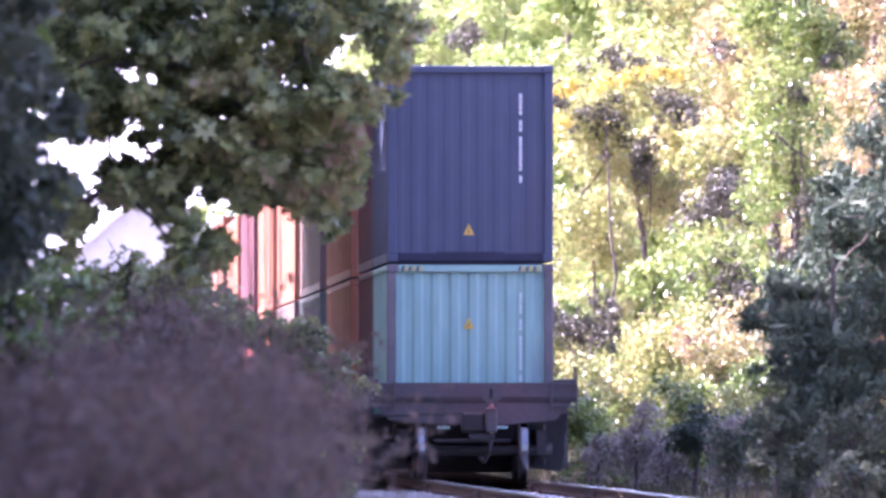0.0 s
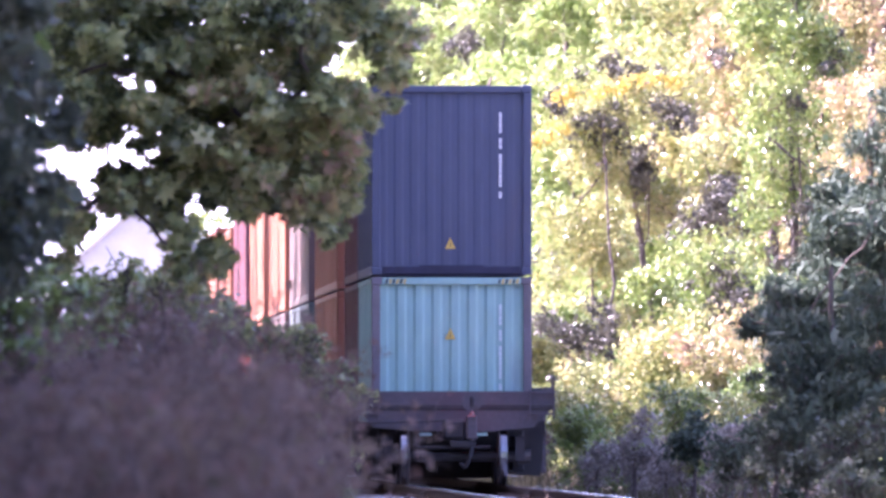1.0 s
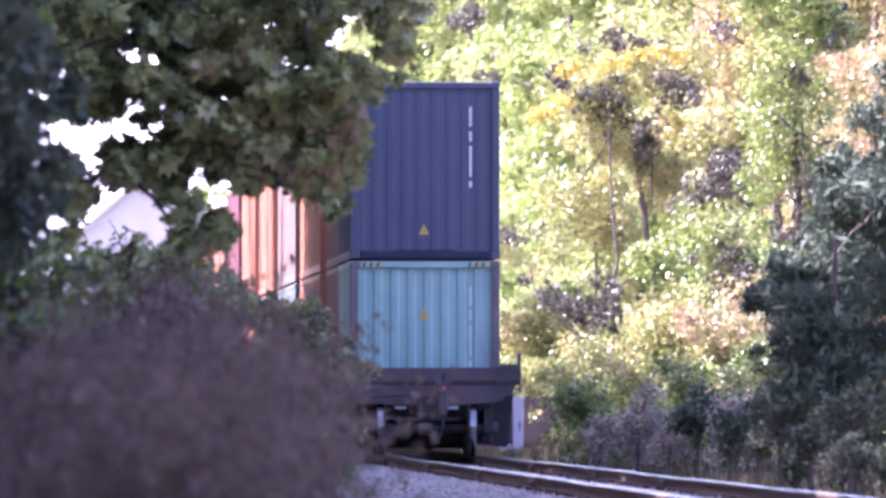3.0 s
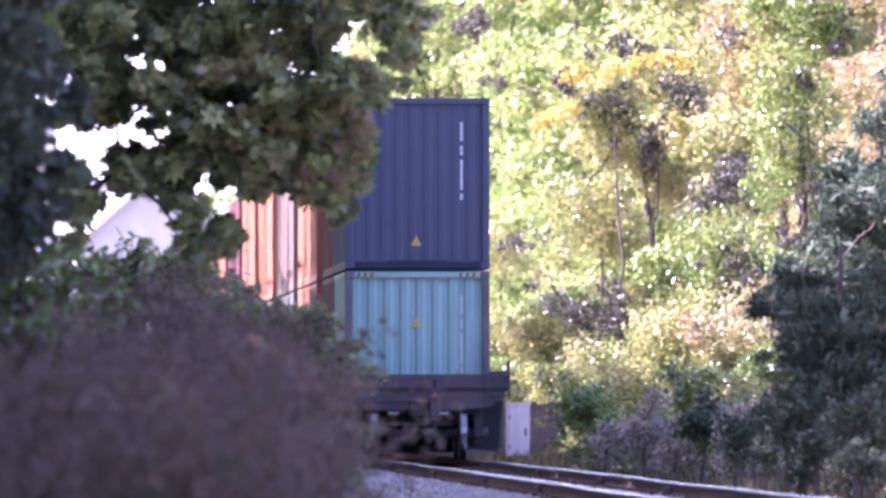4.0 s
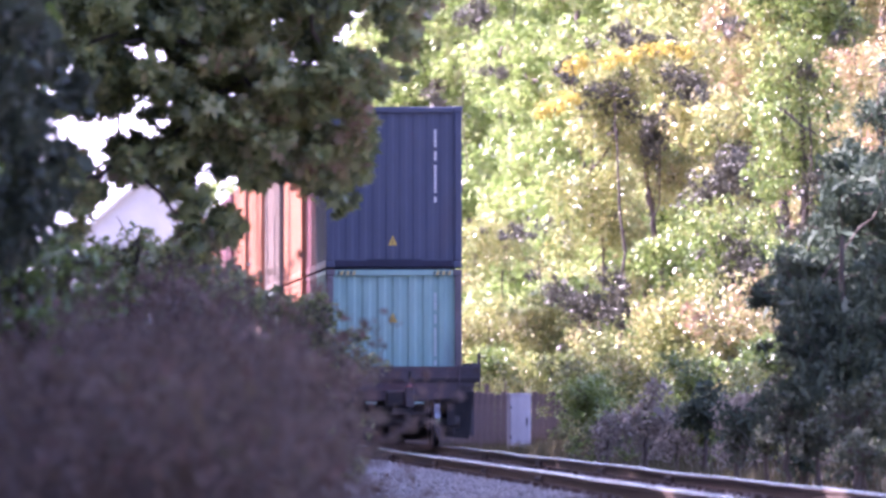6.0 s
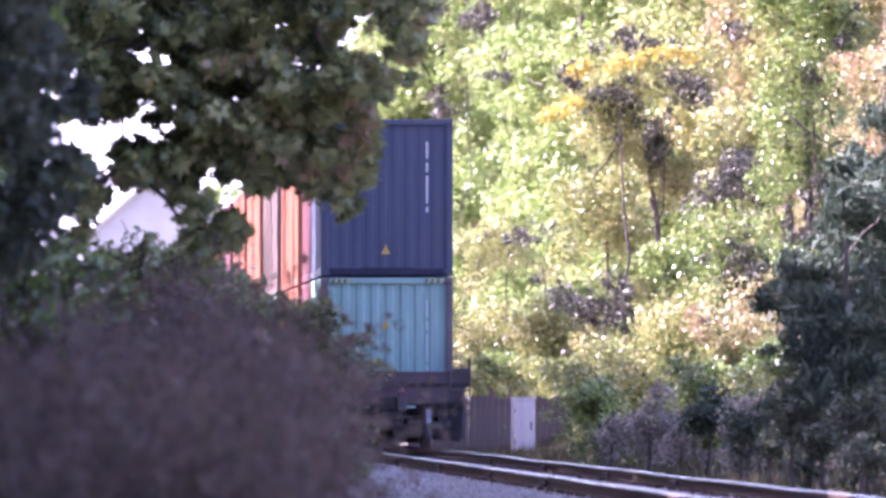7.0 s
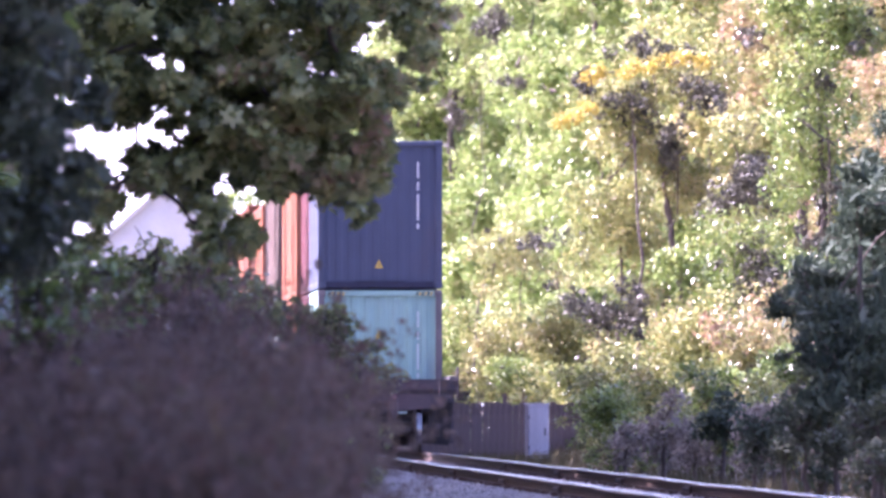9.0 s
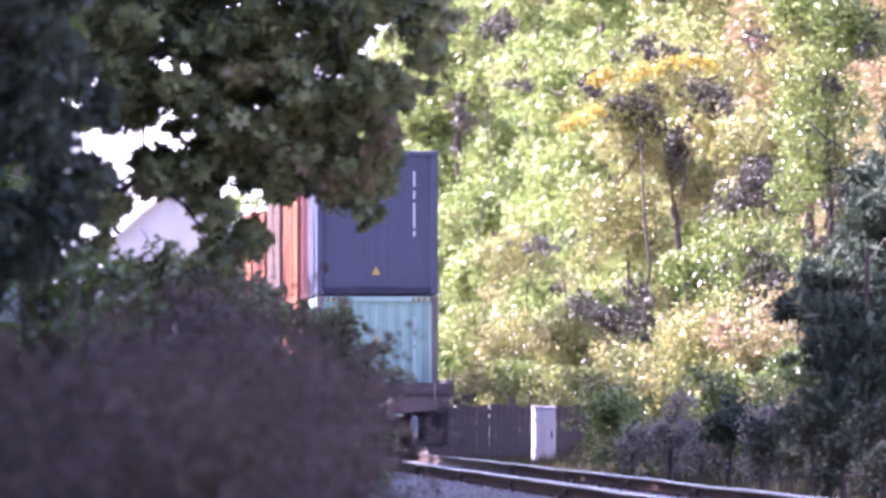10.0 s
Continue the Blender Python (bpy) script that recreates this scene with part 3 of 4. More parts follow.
SPEED = 0.0369 * 150.0 * math.sqrt(1 + SLOPE ** 2)
PITCH = 15.8
LOW, UP = 0.56, 0.56 + 2.591
CONSIST = [
    [("low", 0.0, 6.06, 2.591, M_CYAN, "pale blue corrugated container resting in the well car", dict(triangle=True, stripes=True, posts=M_POST, bars=M_FADEDBAR, rib=0.026)),
     ("low", 6.12, 6.06, 2.591, M_MAROON, "maroon corrugated container resting in the well car", {}),
     # its end sill is coloured dark for the shadow between the tiers
     ("up", 0.0, 6.06, 2.896, M_BLUE, "dark blue corrugated container stacked on a pale blue one", dict(triangle=True, bars=True, recess=True, end_pitch=0.24, rib=0.007, sill=M_RECESS_SHADE)),
     ("up", 6.12, 6.06, 2.896, M_MAROON, "maroon corrugated container on the upper tier", {})],
    [("low", 0.0, 12.19, 2.591, M_ORANGE, "orange corrugated container resting in the well car", {}),
     ("up", 0.0, 12.19, 2.896, M_ORANGE, "orange corrugated container on the upper tier", {})],
    [("low", 0.0, 12.19, 2.591, M_GREYGREEN, "grey-green corrugated container resting in the well car", {}),
     ("up", 0.0, 12.19, 2.896, M_PALE, "faded pinkish corrugated container on the upper tier", {})],
    [("low", 0.0, 12.19, 2.591, M_PALE, "faded pinkish corrugated container resting in the well car", {}),
     ("up", 0.0, 12.19, 2.591, M_ORANGE, "orange corrugated container on the upper tier", {})],
    [("low", 0.0, 12.19, 2.591, M_ORANGE, "orange corrugated container resting in the well car", {}),
     ("up", 0.0, 12.19, 2.896, M_ORANGE, "orange corrugated container on the upper tier", {})],
    [("low", 0.0, 12.19, 2.591, M_RED, "red corrugated container resting in the well car", {}),
     ("up", 0.0, 12.19, 2.896, M_MAROON, "maroon corrugated container on the upper tier", {})],
    [("low", 0.0, 12.19, 2.591, M_ORANGE, "orange corrugated container resting in the well car", {}),
     ("up", 0.0, 12.19, 2.591, M_ORANGE, "orange corrugated container on the upper tier", {})],
    [("low", 0.0, 12.19, 2.591, M_RED, "red corrugated container resting in the well car", {}),
     ("up", 0.0, 12.19, 2.896, M_ORANGE, "orange corrugated container on the upper tier", {})],
]
MOVING = []          # thing, metres along the train from the last container's end, height over the rail, across
for k, load in enumerate(CONSIST):
    MOVING.append((well_car(last=k == 0), k * PITCH - 2.3, 0.0, -0.07))
    for tier, y, ln, h, paint, label, opts in load:
        MOVING.append((container(ln, h, paint, label, **opts), k * PITCH + y, LOW if tier == "low" else UP + 0.03, 0.0))
MARKER, BEACON = end_marker()
MOVING.append((MARKER, -2.3 - 0.62, 1.02, 0.17))
FLASHES = [0.45, 1.95, 3.46, 4.96, 6.50, 8.04, 9.55]


def motions():
    s0 = 150.0 * math.sqrt(1 + SLOPE ** 2)
    for ob, s, z, across in MOVING:
        walk(ob, [(t, on_track(s0 + s + SPEED * t, across, RT + z)) for t in (0.0, 2.5, 5.0, 7.5, 10.0)])
    for ax, y in AXLES:
        walk(ax, [(0.1 * i, pose(0, y, 0.42) @ Matrix.Rotation(-SPEED * 0.1 * i / 0.42, 4, "X")) for i in range(101)])
    # the beacon faces back along the line during each flash and is turned away otherwise
    rows = []
    for i in range(201):
        t = 0.05 * i
        d = min(abs(t - f) for f in FLASHES)
        a = 0.0 if d < 0.12 else min(180.0, (d - 0.12) / 0.05 * 80.0)
        rows.append((t, pose(0, -0.16, 0.22) @ Matrix.Rotation(radians(a), 4, "Z")))
    walk(BEACON, rows)


# ---- plants ----
LEAF = np.array([(0, -0.5, 0), (0.27, -0.05, 0.07), (0, 0.5, 0), (-0.27, -0.05, 0.07)])
LEAF_F = np.array([(0, 1, 2), (0, 2, 3)])
LOBED = np.array([(0, -0.5, 0), (0.16, -0.12, 0.03), (0.46, -0.2, 0.10), (0.30, 0.08, 0.06), (0.40, 0.36, 0.08), (0.12, 0.24, 0.02), (0, 0.55, 0),
                  (-0.12, 0.24, 0.02), (-0.40, 0.36, 0.08), (-0.30, 0.08, 0.06), (-0.46, -0.2, 0.10), (-0.16, -0.12, 0.03)])
LOBED_F = np.array([(0, 1, 11), (1, 2, 3), (1, 3, 5), (3, 4, 5), (5, 6, 7), (1, 5, 11), (5, 7, 11), (7, 8, 9), (7, 9, 11), (9, 10, 11)])
NEEDLE = np.array([(0, -0.5, 0), (0.13, 0, 0.03), (0, 0.5, 0), (-0.13, 0, 0.03)])


def scatter(rng, pts, size, shape=LEAF, faces=LEAF_F, droop=0.5, spread=0.35):
    """Leaves of random turn at the points; droop 0 lies flat, 1 hangs any way."""
    n = len(pts)
    yaw = rng.uniform(0, 2 * np.pi, n)
    pit = rng.normal(-0.35, 0.9 * droop + 0.15, n)
    rol = rng.normal(0, 0.9 * droop + 0.15, n)
    s = size * np.exp(rng.normal(0, spread, n))
    v = shape[None] * s[:, None, None]
    cr, sr = np.cos(rol)[:, None], np.sin(rol)[:, None]
    x, y, z = v[..., 0] * cr + v[..., 2] * sr, v[..., 1], -v[..., 0] * sr + v[..., 2] * cr
    cp, sp = np.cos(pit)[:, None], np.sin(pit)[:, None]
    y, z = y * cp - z * sp, y * sp + z * cp
    cy, sy = np.cos(yaw)[:, None], np.sin(yaw)[:, None]
    x, y = x * cy - y * sy, x * sy + y * cy
    out = np.stack([x, y, z], 2) + pts[:, None, :]
    k = shape.shape[0]
    return out.reshape(-1, 3), (faces[None] + (np.arange(n) * k)[:, None, None]).reshape(-1, 3)


def clump_points(rng, centre, radii, n, shell=0.55):
    """Points in an uneven lump, mostly near its skin, with ragged sprays."""
    d = rng.normal(size=(n, 3))
    d /= np.linalg.norm(d, axis=1)[:, None]
    bump = 1 + 0.28 * np.sin(d[:, 0] * 5 + centre[0] * 3) * np.cos(d[:, 2] * 4 + centre[2] * 2) + 0.18 * np.sin(d[:, 1] * 9 + d[:, 2] * 7 + centre[1])
    r = bump * (shell + (1 - shell) * rng.uniform(0, 1, n) ** 0.5) * np.where(rng.uniform(size=n) < 0.06, rng.uniform(1.0, 1.35, n), 1.0)
    return np.asarray(centre)[None] + d * r[:, None] * np.asarray(radii)[None]


def spray_points(rng, centre, radii, n):
    """Points along drooping twigs that stand out of a lump all ways."""
    k = max(4, n // 14)
    d = rng.normal(size=(k, 3))
    d /= np.linalg.norm(d, axis=1)[:, None]
    ln = rng.uniform(0.5, 1.45, k)
    i = rng.integers(0, k, n)
    u = rng.uniform(0.25, 1.0, n) * ln[i]
    pts = np.asarray(centre)[None] + d[i] * u[:, None] * np.asarray(radii)[None] + rng.normal(0, 0.03, (n, 3))
    pts[:, 2] -= 0.12 * u ** 2 * radii[2]
    return pts


def limb(tubes, p, q, r0, r1, rng, steps=5, wander=0.06):
    p, q = np.asarray(p, float), np.asarray(q, float)
    ln = np.linalg.norm(q - p)
    pts = [p]
    for i in range(1, steps + 1):
        pts.append(p + (q - p) * i / steps + (rng.normal(0, wander, 3) * ln * 0.6 if i < steps else 0.0))
    tubes.add(pts, np.linspace(r0, r1, steps + 1), 5 if r0 > 0.02 else 4)


def tree(name, base, clumps, leaf_mat, label, leaf=0.16, per=900, seed=1, shape=LEAF, faces=LEAF_F, trunk_r=0.16, trunk_top=None, category="tree", droop=0.5, shell=0.5, bark=None, top_xy=None, limb_r=0.3, sprays=0.25, boughs=None):
    """A trunk with a limb to every clump (or to every one of the boughs), and a crown of leaves. clumps: (x, y, z, rx, ry, rz) in world metres."""
    rng = np.random.default_rng(seed)
    t = empty(name, pose(*base))
    o = np.array(base)
    cl = [tuple(np.array(c[:3]) - o) + tuple(c[3:]) for c in clumps]
    top = trunk_top or max(c[2] for c in cl) * 0.8
    tx, ty = top_xy or (np.mean([c[0] for c in cl]) * 0.5, np.mean([c[1] for c in cl]) * 0.5)
    tb = Tubes()
    limb(tb, (0, 0, -0.1), (tx, ty, top), trunk_r, trunk_r * 0.35, rng, 8, 0.02)
    tk = new("trunk", tb.mesh("trunk", bark or M_BARK))
    tk.parent = t
    # each bough grows from the trunk or from the nearest bough closer in
    ends = [tuple(np.array(c[:3]) - o) + tuple(c[3:]) for c in boughs] if boughs else cl
    order = sorted(ends, key=lambda c: math.hypot(c[0] - tx * c[2] / top, c[1] - ty * c[2] / top))
    grown = []
    for c in order:
        f = min(0.95, max(0.08, (c[2] - 0.5 * c[5]) / top * 0.85))
        start, near = (tx * f, ty * f, top * f), 1.3 * math.dist((tx * f, ty * f, top * f), c[:3])
        for g in grown:
            if math.dist(g, c[:3]) < near:
                start, near = g, math.dist(g, c[:3])
        grown.append(tuple(c[:3]))
        tb = Tubes()
        limb(tb, start, c[:3], min(trunk_r * limb_r, 0.012 + 0.03 * near), 0.012, rng, 5, 0.06)
        for q in range(2):
            d = rng.normal(size=3) * np.array(c[3:]) * 0.55
            limb(tb, c[:3], tuple(np.array(c[:3]) + d), 0.012, 0.004, rng, 3, 0.06)
        lb = new("limb", tb.mesh("limb", bark or M_BARK))
        lb.parent = t
    pts = np.concatenate([clump_points(rng, c[:3], c[3:], int(per * (c[3] * c[4] * c[5]) ** (2 / 3)), shell) for c in cl])
    if sprays:
        pts = np.concatenate([pts[rng.uniform(size=len(pts)) > sprays]] + [spray_points(rng, c[:3], c[3:], int(sprays * per * (c[3] * c[4] * c[5]) ** (2 / 3))) for c in cl])
    pts = pts[pts[:, 2] + o[2] > 0.03]
    v, f = scatter(rng, pts, leaf, shape, faces, droop)
    cr = new("crown", arrays("crown", v, f, leaf_mat))
    cr.parent = t
    return tagged(t, label, category)


def lumps(rng, lo, hi, n, r, flat=0.8):
    """n clumps spread through the box lo..hi, sized about r."""
    out = []
    for _ in range(n):
        p = rng.uniform(lo, hi)
        s = r * rng.uniform(0.6, 1.35)
        out.append((*p, s, s, s * flat))
    return out


def lobes(rng, lo, hi, n, r, each=9):
    """n rounded boughs spread through the box lo..hi, about r in radius, each of smaller clumps on its upper and outer skin.
    Gives the clumps and the boughs."""
    cl, ends = [], []
    for _ in range(n):
        p = rng.uniform(lo, hi)
        s = r * rng.uniform(0.65, 1.35)
        ends.append((*p, s, s, s))
        for _k in range(each):
            d = rng.normal(size=3)
            d /= np.linalg.norm(d)
            d[2] = 0.65 * d[2] + 0.3
            k = s * rng.uniform(0.32, 0.55)
            cl.append((*(p + d * s * 0.7), k, k, k * 0.75))
    return cl, ends


def mass(lo, hi, depth, n, r, seed, flat=0.8):
    """Clumps between two opposite corners (x, y, z), spread over depth metres behind them."""
    rng = np.random.default_rng(seed)
    return lumps(rng, (lo[0], lo[1], min(lo[2], hi[2])), (hi[0], lo[1] + depth, max(lo[2], hi[2])), n, r, flat)


def background():
    # the edge of the woods runs along the line, some ten metres off, full in the sun
    for i, (x, y, leaf, per) in enumerate(((-3.2, 418, 0.21, 430), (-0.4, 402, 0.21, 430), (1.9, 372, 0.20, 450), (4.2, 352, 0.19, 480), (6.6, 345, 0.19, 480), (-1.6, 440, 0.32, 190),
                                          (1.2, 436, 0.32, 190), (4.4, 420, 0.32, 190), (8.6, 338, 0.22, 380), (7.4, 372, 0.32, 190), (10.6, 330, 0.26, 280))):
        cl, ends = lobes(np.random.default_rng(21 + i), (x - 2.6, y - 4, 1.5), (x + 2.6, y + 4, 19.5), 26, 1.75)
        tree("tree", (x, y, 0.0), cl, L_FAR, "tall pale green broadleaf tree in sunlight", leaf, per, 30 + i, trunk_r=0.25, boughs=ends)
    for i, (x, y) in enumerate(((-9.6, 445), (-8.0, 452))):
        cl, ends = lobes(np.random.default_rng(35 + i), (x - 1.2, y - 3, 1.5), (x + 1.2, y + 3, 10.2), 16, 1.0)
        tree("tree", (x, y, 0.0), cl, L_FAR, "pale green tree beside the distant house", 0.16, 800, 46 + i, trunk_r=0.2, boughs=ends)
    for i, (x, y, m) in enumerate(((6.9, 287, L_OLIVE), (9.0, 275, L_RUST), (11.4, 262, L_OLIVE), (10.4, 248, L_RUST), (8.6, 262, L_OLIVE))):
        cl, ends = lobes(np.random.default_rng(41 + i), (x - 1.6, y - 3, 1.2), (x + 1.6, y + 3, 14.5), 24, 1.2)
        tree("tree", (x, y, 0.8), cl, m, "sunlit yellow and olive tree on the bank", 0.13, 900, 50 + i, trunk_r=0.2, boughs=ends)
    tree("tree", (5.35, 264.0, 0.0), mass((3.28, 262.0, 6.71), (6.46, 262.0, 10.33), 3.0, 26, 0.66, 61), L_OLIVE, "olive and yellow tree with a rounded crown on the bank", 0.10, 1900, 61, trunk_r=0.14)
    tree("tree", (7.51, 220.5, 0.0), mass((6.59, 218.0, 3.02), (8.39, 218.0, 11.22), 3.0, 44, 0.55, 62), L_GREEN, "tall narrow bright green tree on the bank", 0.095, 1900, 62, trunk_r=0.14)
    tree("tree", (8.44, 204.5, 0.0), mass((7.89, 202.0, 4.79), (9.68, 202.0, 10.49), 3.0, 34, 0.55, 63), L_RUST, "tree with rusty turning leaves on the bank", 0.09, 1900, 63, trunk_r=0.14)
    tree("tree", (4.16, 282.5, 0.0), mass((2.73, 280.0, 4.14), (5.05, 280.0, 7.39), 3.0, 22, 0.6, 64), L_OLIVE, "small yellow-olive tree on the bank", 0.10, 1900, 64, trunk_r=0.1)
    tree("tree", (6.40, 238.0, 0.0), mass((5.82, 236.0, 5.38), (7.13, 236.0, 8.12), 2.0, 12, 0.5, 65), L_OLIVE, "small yellow-olive tree on the bank", 0.095, 1900, 65, trunk_r=0.1)


def bush(px, r, m, label, seed, leaf=0.09, per=1800, n=9):
    rng = np.random.default_rng(seed)
    x, y, z = px
    cl = [(x, y, z, r * 0.6, r * 0.6, r * 0.5)] + [(x + rng.normal(0, r * 0.5), y + rng.normal(0, r * 0.5), max(0.4, z + rng.normal(0, r * 0.35)), *(np.array((0.5, 0.5, 0.42)) * r * rng.uniform(0.7, 1.2))) for _ in range(n)]
    for _ in range(6 if z > 1.2 else 0):
        s = r * rng.uniform(0.3, 0.5)
        cl.append((x + rng.normal(0, r * 0.55), y + rng.normal(0, r * 0.4), rng.uniform(0.3, 0.7 * z), s, s, s))
    tree("bush", (x, y, 0.0), cl, m, label, leaf, per, seed, trunk_r=0.05, category="bush")


background()
# dark clumps as shade pockets between sunlit crowns, the shade put into leaf colour
DARK_POCKET = "dark-leaved tree standing in for a shaded pocket of the woods"
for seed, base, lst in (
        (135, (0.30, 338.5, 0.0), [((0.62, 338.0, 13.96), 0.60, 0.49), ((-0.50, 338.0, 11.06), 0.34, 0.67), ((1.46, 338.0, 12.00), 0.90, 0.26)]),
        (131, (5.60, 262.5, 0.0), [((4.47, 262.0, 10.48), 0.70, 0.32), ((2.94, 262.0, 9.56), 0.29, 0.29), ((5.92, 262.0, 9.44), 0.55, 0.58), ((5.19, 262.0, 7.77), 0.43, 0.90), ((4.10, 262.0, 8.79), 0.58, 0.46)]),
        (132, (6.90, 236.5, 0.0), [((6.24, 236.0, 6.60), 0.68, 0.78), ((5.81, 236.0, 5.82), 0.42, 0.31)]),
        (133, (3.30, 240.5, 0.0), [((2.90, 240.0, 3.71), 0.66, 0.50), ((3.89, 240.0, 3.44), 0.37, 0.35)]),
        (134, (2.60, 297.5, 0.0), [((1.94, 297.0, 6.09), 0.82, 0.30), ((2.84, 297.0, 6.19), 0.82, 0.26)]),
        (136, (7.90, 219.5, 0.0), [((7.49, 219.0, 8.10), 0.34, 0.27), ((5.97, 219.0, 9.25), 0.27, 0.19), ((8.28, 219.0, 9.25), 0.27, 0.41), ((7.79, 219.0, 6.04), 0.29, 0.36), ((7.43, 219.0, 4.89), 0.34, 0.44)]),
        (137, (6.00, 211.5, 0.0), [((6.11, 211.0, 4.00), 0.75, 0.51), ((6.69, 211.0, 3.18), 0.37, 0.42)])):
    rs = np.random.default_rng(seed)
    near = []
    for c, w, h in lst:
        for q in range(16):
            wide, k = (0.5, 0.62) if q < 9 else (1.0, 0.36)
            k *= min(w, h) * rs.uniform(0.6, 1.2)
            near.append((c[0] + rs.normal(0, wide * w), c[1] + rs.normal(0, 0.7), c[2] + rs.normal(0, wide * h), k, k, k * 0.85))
    tree("tree", base, near, L_SHADETONE, DARK_POCKET, 0.10, 2400, seed, trunk_r=0.045, limb_r=0.2, boughs=[(*c, w, w, h) for c, w, h in lst])
gold = np.random.default_rng(138)
tree("tree", (4.40, 259.0, 0.0), [(x + gold.normal(0, 0.12), y + gold.normal(0, 0.3), z + gold.normal(0, 0.08), 0.24, 0.3, 0.16) for x, y, z in ((2.47, 258.0, 8.53), (2.68, 258.0, 8.67), (2.90, 258.0, 8.89), (3.11, 258.0, 9.60), (3.33, 258.0, 9.77), (3.76, 258.0, 9.74), (4.18, 258.0, 9.89), (4.61, 258.0, 9.96), (5.04, 258.0, 10.06), (5.47, 258.0, 10.10), (5.83, 258.0, 10.00), ) for _ in range(2)],
     L_GOLD, "tree with golden turning leaves on its upper boughs", 0.085, 2600, 138, trunk_r=0.07)
bush((4.60, 205.0, 2.46), 1.5, L_OLIVE, "rounded sunlit olive bush beside the railway", 71)
bush((5.32, 192.0, 2.39), 1.1, L_RUST, "sunlit bush with rusty turning leaves", 72)
bush((3.64, 222.0, 1.95), 1.1, L_OLIVE, "rounded sunlit olive bush beside the railway", 73)
bush((2.35, 256.0, 3.04), 1.3, L_OLIVE, "yellow-olive bush behind the board fence", 74)
bush((3.03, 242.0, 3.48), 0.8, L_GREEN, "rounded green bush behind the board fence", 75)
bush((5.47, 212.0, 4.26), 1.2, L_GREEN, "tall green bush on the bank", 76)
bush((4.62, 228.0, 4.36), 1.0, L_GREEN, "tall green bush on the bank", 79)
bush((1.00, 275.0, 3.17), 1.2, L_OLIVE, "yellow-olive bush behind the board fence", 80)
bush((1.59, 300.0, 5.83), 1.3, L_OLIVE, "sunlit yellow-olive bush beside the woods", 84)
for k, (px, m) in enumerate((((4.94, 196.0, 1.76), L_OLIVE), ((4.14, 210.0, 1.56), L_GREEN), ((3.16, 232.0, 1.98), L_OLIVE), ((2.41, 248.0, 1.89), L_OLIVE), ((1.39, 262.0, 2.07), L_GREEN), ((0.56, 280.0, 1.97), L_OLIVE), ((5.66, 184.0, 1.83), L_GREEN), ((6.43, 195.0, 3.27), L_RUST), ((7.11, 196.0, 4.14), L_GREEN))):
    bush(px, 0.8, m, "sunlit undergrowth at the edge of the woods", 150 + k, 0.09, 2200)
for k, px in enumerate(((2.91, 172.0, 0.60), (3.67, 172.0, 0.70), (4.38, 170.0, 0.66), (5.17, 168.0, 0.65), (5.84, 166.0, 0.63), (6.42, 162.0, 0.60), (6.87, 160.0, 0.52))):
    bush(px, 0.5, L_STRAW if k % 2 else L_GREEN, "low dull undergrowth in the shade beside the line", 180 + k, 0.075, 3000)
for k, (px, r) in enumerate((((2.54, 178.0, 1.26), 0.57), ((3.44, 176.0, 0.92), 0.56), ((4.26, 180.0, 1.46), 0.55), ((4.79, 172.0, 1.16), 0.60), ((5.63, 176.0, 1.89), 0.56), ((4.17, 170.0, 0.65), 0.43), ((5.26, 166.0, 0.75), 0.53), ((5.78, 160.0, 0.95), 0.51))):
    bush(px, r, L_OLIVE if k % 2 else L_GREEN, "dull green undergrowth at the foot of the woods", 210 + k, 0.085, 3200)
bush((2.82, 226.0, 1.92), 0.55, L_OLIVE, "sunlit yellow-olive bush beside the relay cabinet", 220, 0.09, 2200)
# bushes added over bright ground, their leaf colour darkened in place of shade
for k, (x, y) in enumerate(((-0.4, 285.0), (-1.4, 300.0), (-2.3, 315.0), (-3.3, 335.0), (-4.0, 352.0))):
    bush((x, y, 1.0), 0.9, L_SHADETONE, "bush beyond the fence, coloured dark to stand in for shade", 270 + k, 0.11, 1400)
bush((3.10, 162.0, 0.87), 0.55, L_STRAW, "low faded weedy bush in the shade", 77, 0.08, 3500)
bush((3.95, 160.0, 1.05), 0.6, L_DARK, "low dark green bush in the shade", 78, 0.08, 3500)
bush((4.69, 158.0, 0.96), 0.65, L_STRAW, "low faded weedy bush in the shade", 85, 0.08, 3500)
bush((5.32, 156.0, 0.88), 0.6, L_DARK, "low dark green bush in the shade", 86, 0.08, 3500)
bush((2.50, 164.0, 0.59), 0.35, L_STRAW, "low withered weeds beside the ballast", 87, 0.06, 3500)
bush((3.51, 160.0, 0.52), 0.35, L_STRAW, "low withered weeds beside the ballast", 88, 0.06, 3500)
bush((4.45, 156.0, 0.49), 0.35, L_STRAW, "low withered weeds beside the ballast", 89, 0.06, 3500)
bush((5.43, 152.0, 0.43), 0.35, L_STRAW, "low withered weeds beside the ballast", 107, 0.06, 3500)


def pine(base, clumps, seed):
    cl = []
    rng = np.random.default_rng(seed)
    for (x, y, z), s in clumps:
        for _ in range(7):
            d = rng.normal(0, 0.5, 3) * s
            k = s * rng.uniform(0.4, 0.7)
            cl.append((x + d[0], y + d[1] * 1.4, z + d[2], k, k, k * 0.6))
    tree("pine_tree", base, cl, L_DARK, "dark blue-green pine standing in shade by the track", 0.13, 3000, seed, NEEDLE, LEAF_F, trunk_r=0.08, droop=0.9, shell=0.2, limb_r=0.14)


